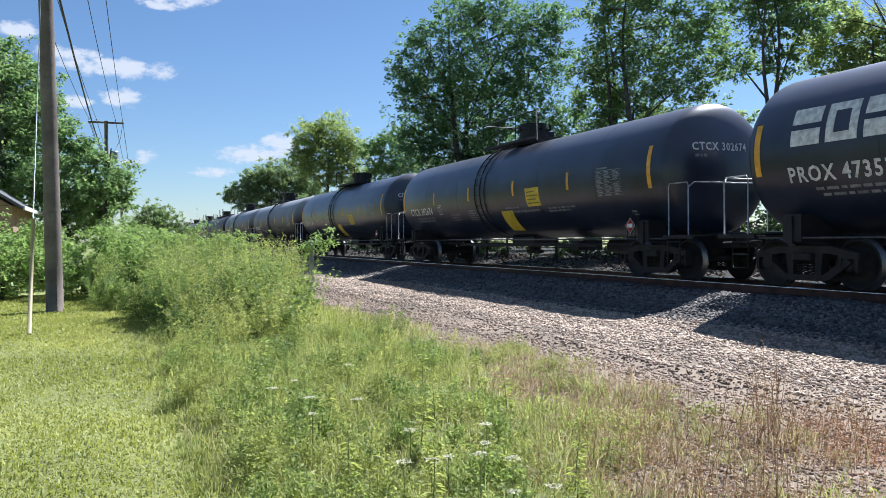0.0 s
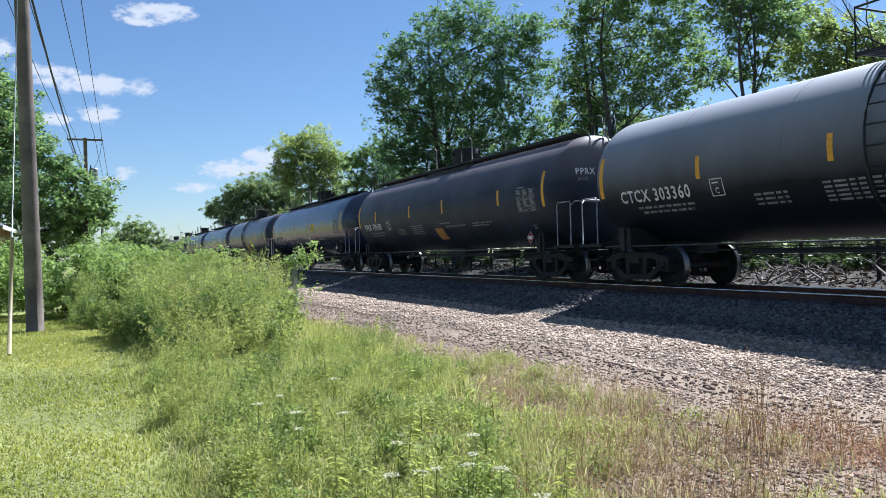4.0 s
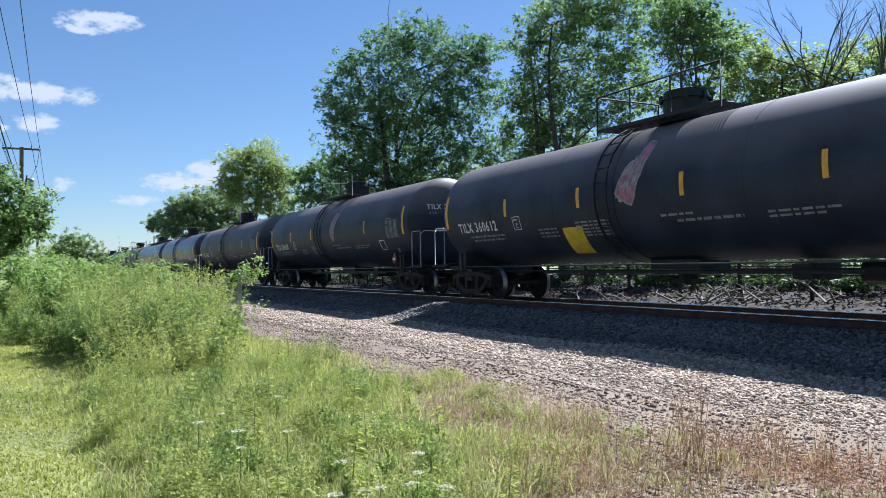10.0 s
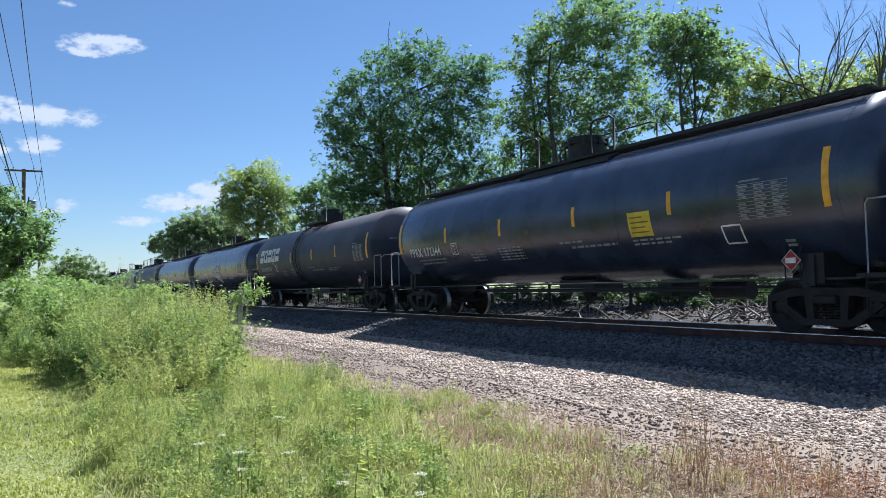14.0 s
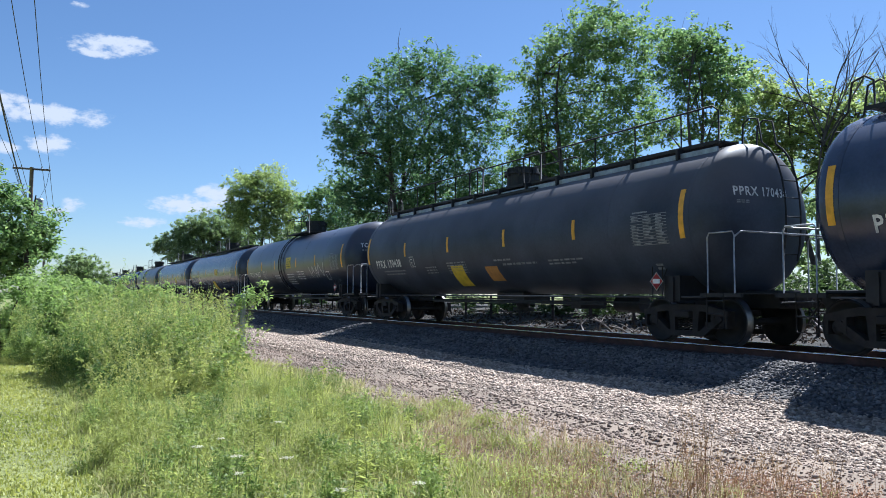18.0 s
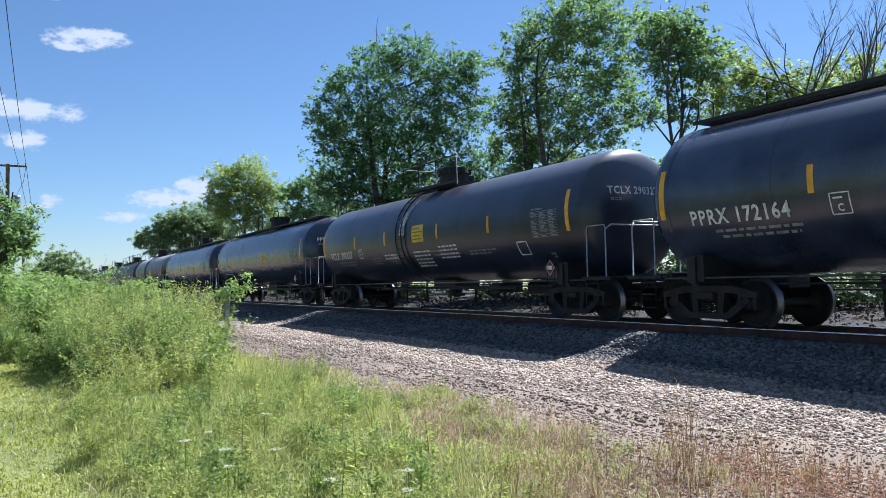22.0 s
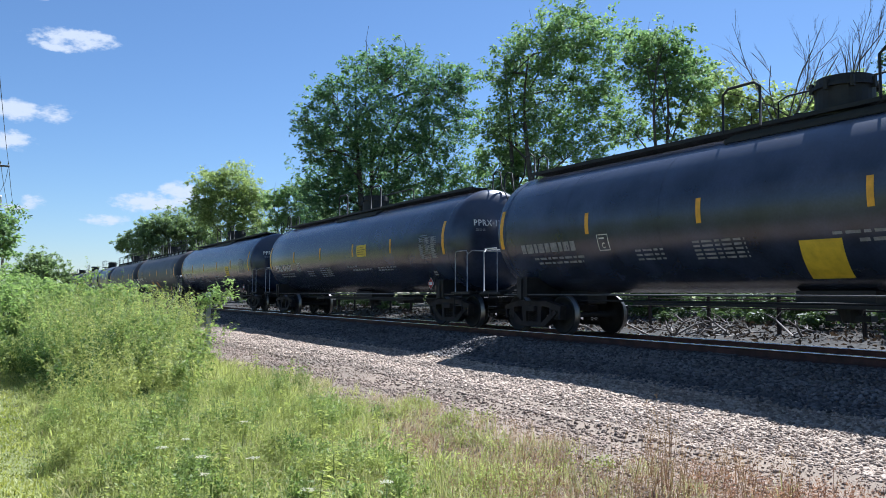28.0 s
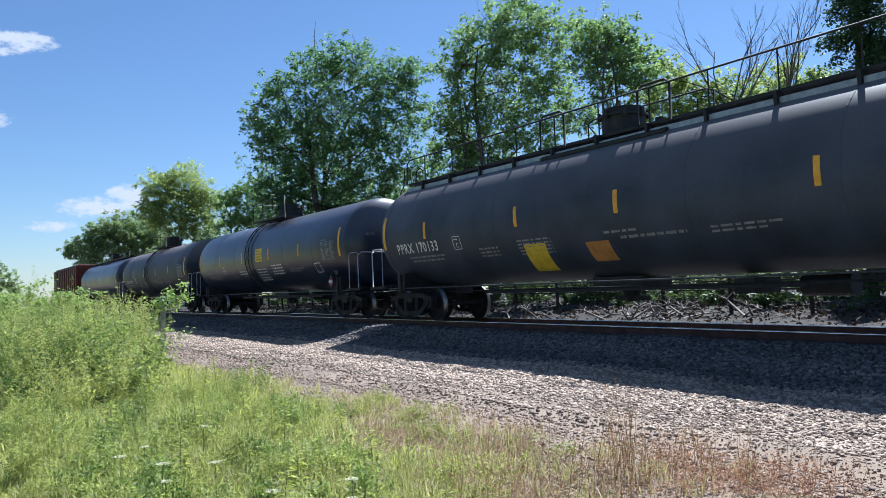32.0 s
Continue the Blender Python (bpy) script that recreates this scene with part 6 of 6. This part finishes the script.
def wildflowers():
    """White lace-like umbels on thin stems."""
    spots = [(1.77, 3.88), (1.78, 3.7), (1.93, 3.87), (1.91, 3.58), (1.71, 3.17), (1.54, 3.75), (2.05, 7.28), (1.18, 5.15), (1.59, 5.25), (1.37, 3.89), (1.91, 3.17), (1.3, 5.6), (1.1, 6.2), (1.45, 6.6), (2.1, 4.3), (1.62, 4.4)]
    for k, (x, y) in enumerate(spots):
        h = rng.uniform(0.38, 0.47)
        f = new("wildflower")
        f.matrix_basis = pose(x, y, GROUND)
        lx, ly = rng.normal(0, 0.03, 2)
        V, T = tube([(0, 0, 0), (lx, ly, h * 0.6), (lx, ly, h)], [0.004, 0.003, 0.002], 4)
        st = new("stem", mesh_tris("stem", V, T, M_STEM))
        st.parent = f
        n = 60
        a, r = rng.uniform(0, 6.28, n), 0.042 * np.sqrt(rng.random(n)) * rng.uniform(0.7, 1.1)
        V, T = leaves(np.stack([lx + r * np.cos(a), ly + r * np.sin(a), h + 0.01 - r * r * 3], 1), 0.016, droop=-0.2, flat=0.3)
        um = new("umbel", mesh_tris("umbel", V, T, M_LACE))
        um.parent = f
        tagged(um, "flat white lacy flower head")
        tagged(f, "white lacy wildflower on a thin stem", "wildflower", "wildflowers in the verge")


def shrubs():
    spots = [(-7.2, 26, 2.2), (-5.6, 25, 2.1), (-4.2, 26.5, 2.3), (-3.0, 24.8, 1.9), (-1.9, 26, 2.2), (-0.8, 24.5, 2.0), (0.2, 26, 2.1), (1.2, 24, 1.9), (-6.4, 29, 2.5), (-2.4, 29, 2.5), (0.6, 29.5, 2.3), (2.4, 30, 2.0), (-9, 27, 2.3), (3.4, 27, 1.8)]
    for x, y, h in spots:
        s = new("shrub")
        s.matrix_basis = pose(x, y, GROUND)
        sets, P = [], []
        for k in range(9):
            a, r = rng.uniform(0, 6.28), rng.uniform(0.2, 0.95)
            t = (r * math.cos(a), r * math.sin(a), h * rng.uniform(0.4, 0.92))
            sets.append(tube([(0, 0, 0), (t[0] * 0.4, t[1] * 0.4, t[2] * 0.6), t], [0.03, 0.02, 0.008], 5))
            P.append(clump_points(t, rng.uniform(0.42, 0.62), 330))
            P.append(clump_points((t[0], t[1], t[2] * 0.45), 0.5, 200))
        V, T = join(sets)
        ob = new("stem", mesh_tris("stem", V, T, M_BARK))
        ob.parent = s
        P = np.concatenate(P)
        P[:, 2] = np.maximum(P[:, 2], 0.02)
        V, T = leaves(P, 0.12)
        ob = new("foliage", mesh_tris("foliage", V, T, M_VINE))
        ob.parent = s
        tagged(s, "dense leafy green shrub behind the utility pole", "shrub", "shrubs along the lawn")


lawn_and_verge(), weeds(), wildflowers(), shrubs()


def vine_post():
    x, y = 4.49, 19.0
    p = new("fence_post")
    p.matrix_basis = pose(x, y, GROUND)
    part("post", bevelled(B(-0.05, 0.05, -0.05, 0.05, 0, 1.62), 0.01), M_ZINC, p, "grey weathered post")
    P = np.concatenate([clump_points((-0.12 + 0.1 * k, -0.12, 1.25 + 0.12 * k), 0.28, 110) for k in range(5)])
    V, T = leaves(P, 0.10)
    ob = new("vine", mesh_tris("vine", V, T, M_VINE))
    ob.parent = p
    tagged(ob, "leafy green climbing vine")
    tagged(p, "grey post overgrown with a leafy vine", "post")


vine_post()


# ---------------------------------------------------------------- poles, wires, house
def pole_base(name, x, y, h, r0, r1, lean=(0, 0)):
    root = new(name)
    root.matrix_basis = pose(x, y, GROUND)
    V, T = tube([(lean[0] * t, lean[1] * t, h * t) for t in np.linspace(-0.02, 1, 9)], [r0 + (r1 - r0) * t for t in np.linspace(0, 1, 9)], 18)
    me = mesh_tris("shaft", V, T, M_POLE)
    me.polygons.foreach_set("use_smooth", [True] * len(me.polygons))
    ob = new("shaft", me)
    ob.parent = root
    tagged(ob, "weathered brown timber shaft")
    return root


def poles():
    a = pole_base("utility_pole", -1.34, 20.0, 11.2, 0.19, 0.14, (-0.14, 0))
    part("crossarm", bevelled(B(-1.3, 1.05, -0.06, 0.06, 10.55, 10.67), 0.01), M_POLE, a)
    tagged(a, "weathered brown wooden utility pole on the lawn", "utility pole", "utility poles")
    b = pole_base("utility_pole", -0.55, 57.6, 9.95, 0.17, 0.12)
    part("crossarm", bevelled(B(-1.12, 1.12, -0.06, 0.06, 9.78, 9.90), 0.01), M_POLE, b)
    for x in (-1.05, -0.6, 0.6, 1.05):
        V, T = tube([(x, 0, 9.9), (x, 0, 10.0), (x, 0, 10.06)], [0.03, 0.05, 0.03], 8)
        ob = new("insulator", mesh_tris("insulator", V, T, M_ZINC))
        ob.parent = b
    part("lower_arm", bevelled(B(-0.5, 0.05, -0.05, 0.05, 7.62, 7.72), 0.01), M_POLE, b)
    bm = bmesh.new()
    bmesh.ops.create_cone(bm, segments=20, radius1=0.24, radius2=0.24, depth=0.75, cap_ends=True, matrix=Matrix.Translation((0.52, 0, 7.45)))
    bmesh.ops.create_cone(bm, segments=20, radius1=0.26, radius2=0.2, depth=0.08, cap_ends=True, matrix=Matrix.Translation((0.52, 0, 7.86)))
    box(bm, 0.1, 0.32, -0.05, 0.05, 7.3, 7.6)
    part("transformer", bm, M_ZINC, b, "grey drum transformer")
    pipes("drop_wire", [([(0.52, 0, 7.9), (0.9, 0, 8.8), (1.05, 0, 9.8)], 0.015), ([(-1.05, 0, 9.8), (-0.6, 0, 8.4), (-0.2, 0, 7.7)], 0.015)], M_WIRE, b)
    tagged(b, "distant wooden utility pole with crossarm and grey transformer", "utility pole", "utility poles")
    c = pole_base("utility_pole", 0.6, 96, 9.9, 0.17, 0.12)
    part("crossarm", bevelled(B(-1.12, 1.12, -0.06, 0.06, 9.7, 9.82), 0.01), M_POLE, c)
    tagged(c, "far wooden utility pole with one crossarm", "utility pole", "utility poles")

    def span(p, q, sag, r=0.014, twist=False):
        p, q = Vector(p), Vector(q)
        pts = [p.lerp(q, t) - Vector((0, 0, 4 * sag * t * (1 - t))) for t in np.linspace(0, 1, 25)]
        w = pipes("overhead_wire", [(pts, r)], M_WIRE, None, sides=5)
        tagged(w, "thin dark overhead wire between utility poles" if not twist else "thick twisted dark cable between utility poles", "wire", "overhead wires")
    top = GROUND + 10.7
    for xa, xb in ((-1.25, -1.05), (-0.55, -0.6), (0.35, 0.6), (1.0, 1.05)):
        span((-1.48 + xa, 20, top), (-0.55 + xb, 57.6, GROUND + 10.05), 0.45)
        span((-0.55 + xb, 57.6, GROUND + 10.05), (0.6 + xb, 96, GROUND + 9.9), 0.5, 0.018)
        span((-1.48 + xa, 20, top), (-2.6 + xa, -20, GROUND + 10.6), 0.5)
    span((-1.42, 19.85, GROUND + 8.6), (-0.75, 57.6, GROUND + 7.7), 0.5, 0.032, True)
    span((-1.42, 19.85, GROUND + 8.6), (-2.6, -20, GROUND + 8.4), 0.5, 0.032, True)
    # the stay wire and its pale guard
    g = new("guy_wire")
    g.matrix_basis = pose(-1.43, 15.2, GROUND)
    pipes("stay", [([(0, 0, 0), (0.0, 4.75, 9.6)], 0.009)], M_ZINC, g, "thin steel stay wire")
    d = Vector((0.0, 4.75, 9.6)).normalized()
    pipes("guard", [([d * 0.02, d * 2.3], 0.035)], M_GUARD, g, "pale cream plastic guard", 10)
    tagged(g, "pole stay wire with a pale cream guard", "guy wire")


poles()


def house():
    h = new("house")
    h.matrix_basis = pose(-8.2, 41, GROUND)
    part("wall", bevelled(B(-4.1, 4.1, -3.2, 5, 0, 3.25), 0.02), M_WALL, h, "tan brick-coloured wall")
    bm = bmesh.new()
    prism(bm, [(-4.1, 3.2), (4.1, 3.2), (0, 5.9)], -3.18, 4.98)
    bmesh.ops.rotate(bm, verts=bm.verts, matrix=Matrix.Rotation(radians(90), 3, "Z"))
    bmesh.ops.recalc_face_normals(bm, faces=bm.faces)
    gb = part("gable", bm, M_WALL, h)
    gb.matrix_basis = pose(0, 0, 0)
    for s in (-1, 1):
        bm = B(-2.75, 2.75, -3.7, 5.5, -0.06, 0.06)
        ob = part("roof", bevelled(bm, 0.01), M_ROOF, h, "grey shingled roof slope")
        ob.matrix_basis = pose(s * 2.25, 0, 4.63, 0, s * 33.4, 0)
        ob = part("fascia", bevelled(B(-0.03, 0.03, -3.72, 5.52, -0.12, 0.06), 0.005), M_TRIM, h, "white eave board")
        ob.matrix_basis = pose(s * 4.58, 0, 3.16)
    w = part("window", B(-1.2, 0.2, -3.23, -3.18, 1.1, 2.4), M_TRIM, h, "white-framed window")
    part("pane", B(-1.1, 0.1, -3.24, -3.225, 1.2, 2.3), M_GLASS, w)
    tagged(h, "tan single-storey house with a grey shingled roof", "house")


house()

ties()
LANES = [(6.45, 0.42), (5.0, 0.3)]
stones("pale_stones", 52000, 6.2, 9.5, 1.8, 48, 0.026, 0.066, M_STONE, gravel_road, "pale loose crushed stones", 9, LANES, 0.02)
stones("brown_stones", 34000, 2.6, 6.8, 1.8, 40, 0.018, 0.055, M_BROWN, gravel_road, "small brown crushed stones", 8, LANES, 0.02)
stones("ballast_stones", 36000, 9.2, 11.75, 1.8, 52, 0.035, 0.074, M_BALLAST, ballast_bed, "grey broken ballast stones", 10)
stones("track_stones", 6000, 13.2, 14.7, 1.8, 48, 0.04, 0.075, M_BALLAST, ballast_bed, "grey broken ballast stones", 12)
stones("fine_stones", 46000, 3.0, 9.2, 1.8, 42, 0.008, 0.024, M_BROWN, gravel_road, "fine trodden grit", 8)
single_stones()


# ---------------------------------------------------------------- what moves
def motions():
    end = 32.0
    for n, car in enumerate(CARS):
        walk(car, [(4.0 * k, pose(TRACK, s + BEHIND[n] - HALF, 0)) for k, s in enumerate(RUN)])
    speed = (RUN[0] - RUN[-1]) / end
    roll = math.degrees(speed / 0.457)      # degrees a second
    for w, n, yl in WHEELS:
        y0 = RUN[0] + BEHIND[n] - HALF + yl
        x, yy, z = w.matrix_basis.translation
        t0, t1 = max(0.0, (y0 - 60) / speed), min(end, (y0 - 2) / speed)
        if t1 <= 0:
            t0, t1 = 0.0, 0.3
        if t0 >= end:
            t0, t1 = end - 0.3, end
        a, b = round(t0 * FPS), round(t1 * FPS)
        rows = [(0.0, pose(x, yy, z)), (max(a - 1, 1) / FPS, pose(x, yy, z))] if a > 1 else []
        rows += [(k / FPS, pose(x, yy, z, (k - a) * roll / FPS, 0, 0)) for k in range(a, b + 1)]
        if b < end * FPS - 2:
            rows += [((b + 1) / FPS, pose(x, yy, z, (b - a) * roll / FPS, 0, 0)), (end, pose(x, yy, z, (b - a) * roll / FPS, 0, 0))]
        walk(w, rows)


motions()
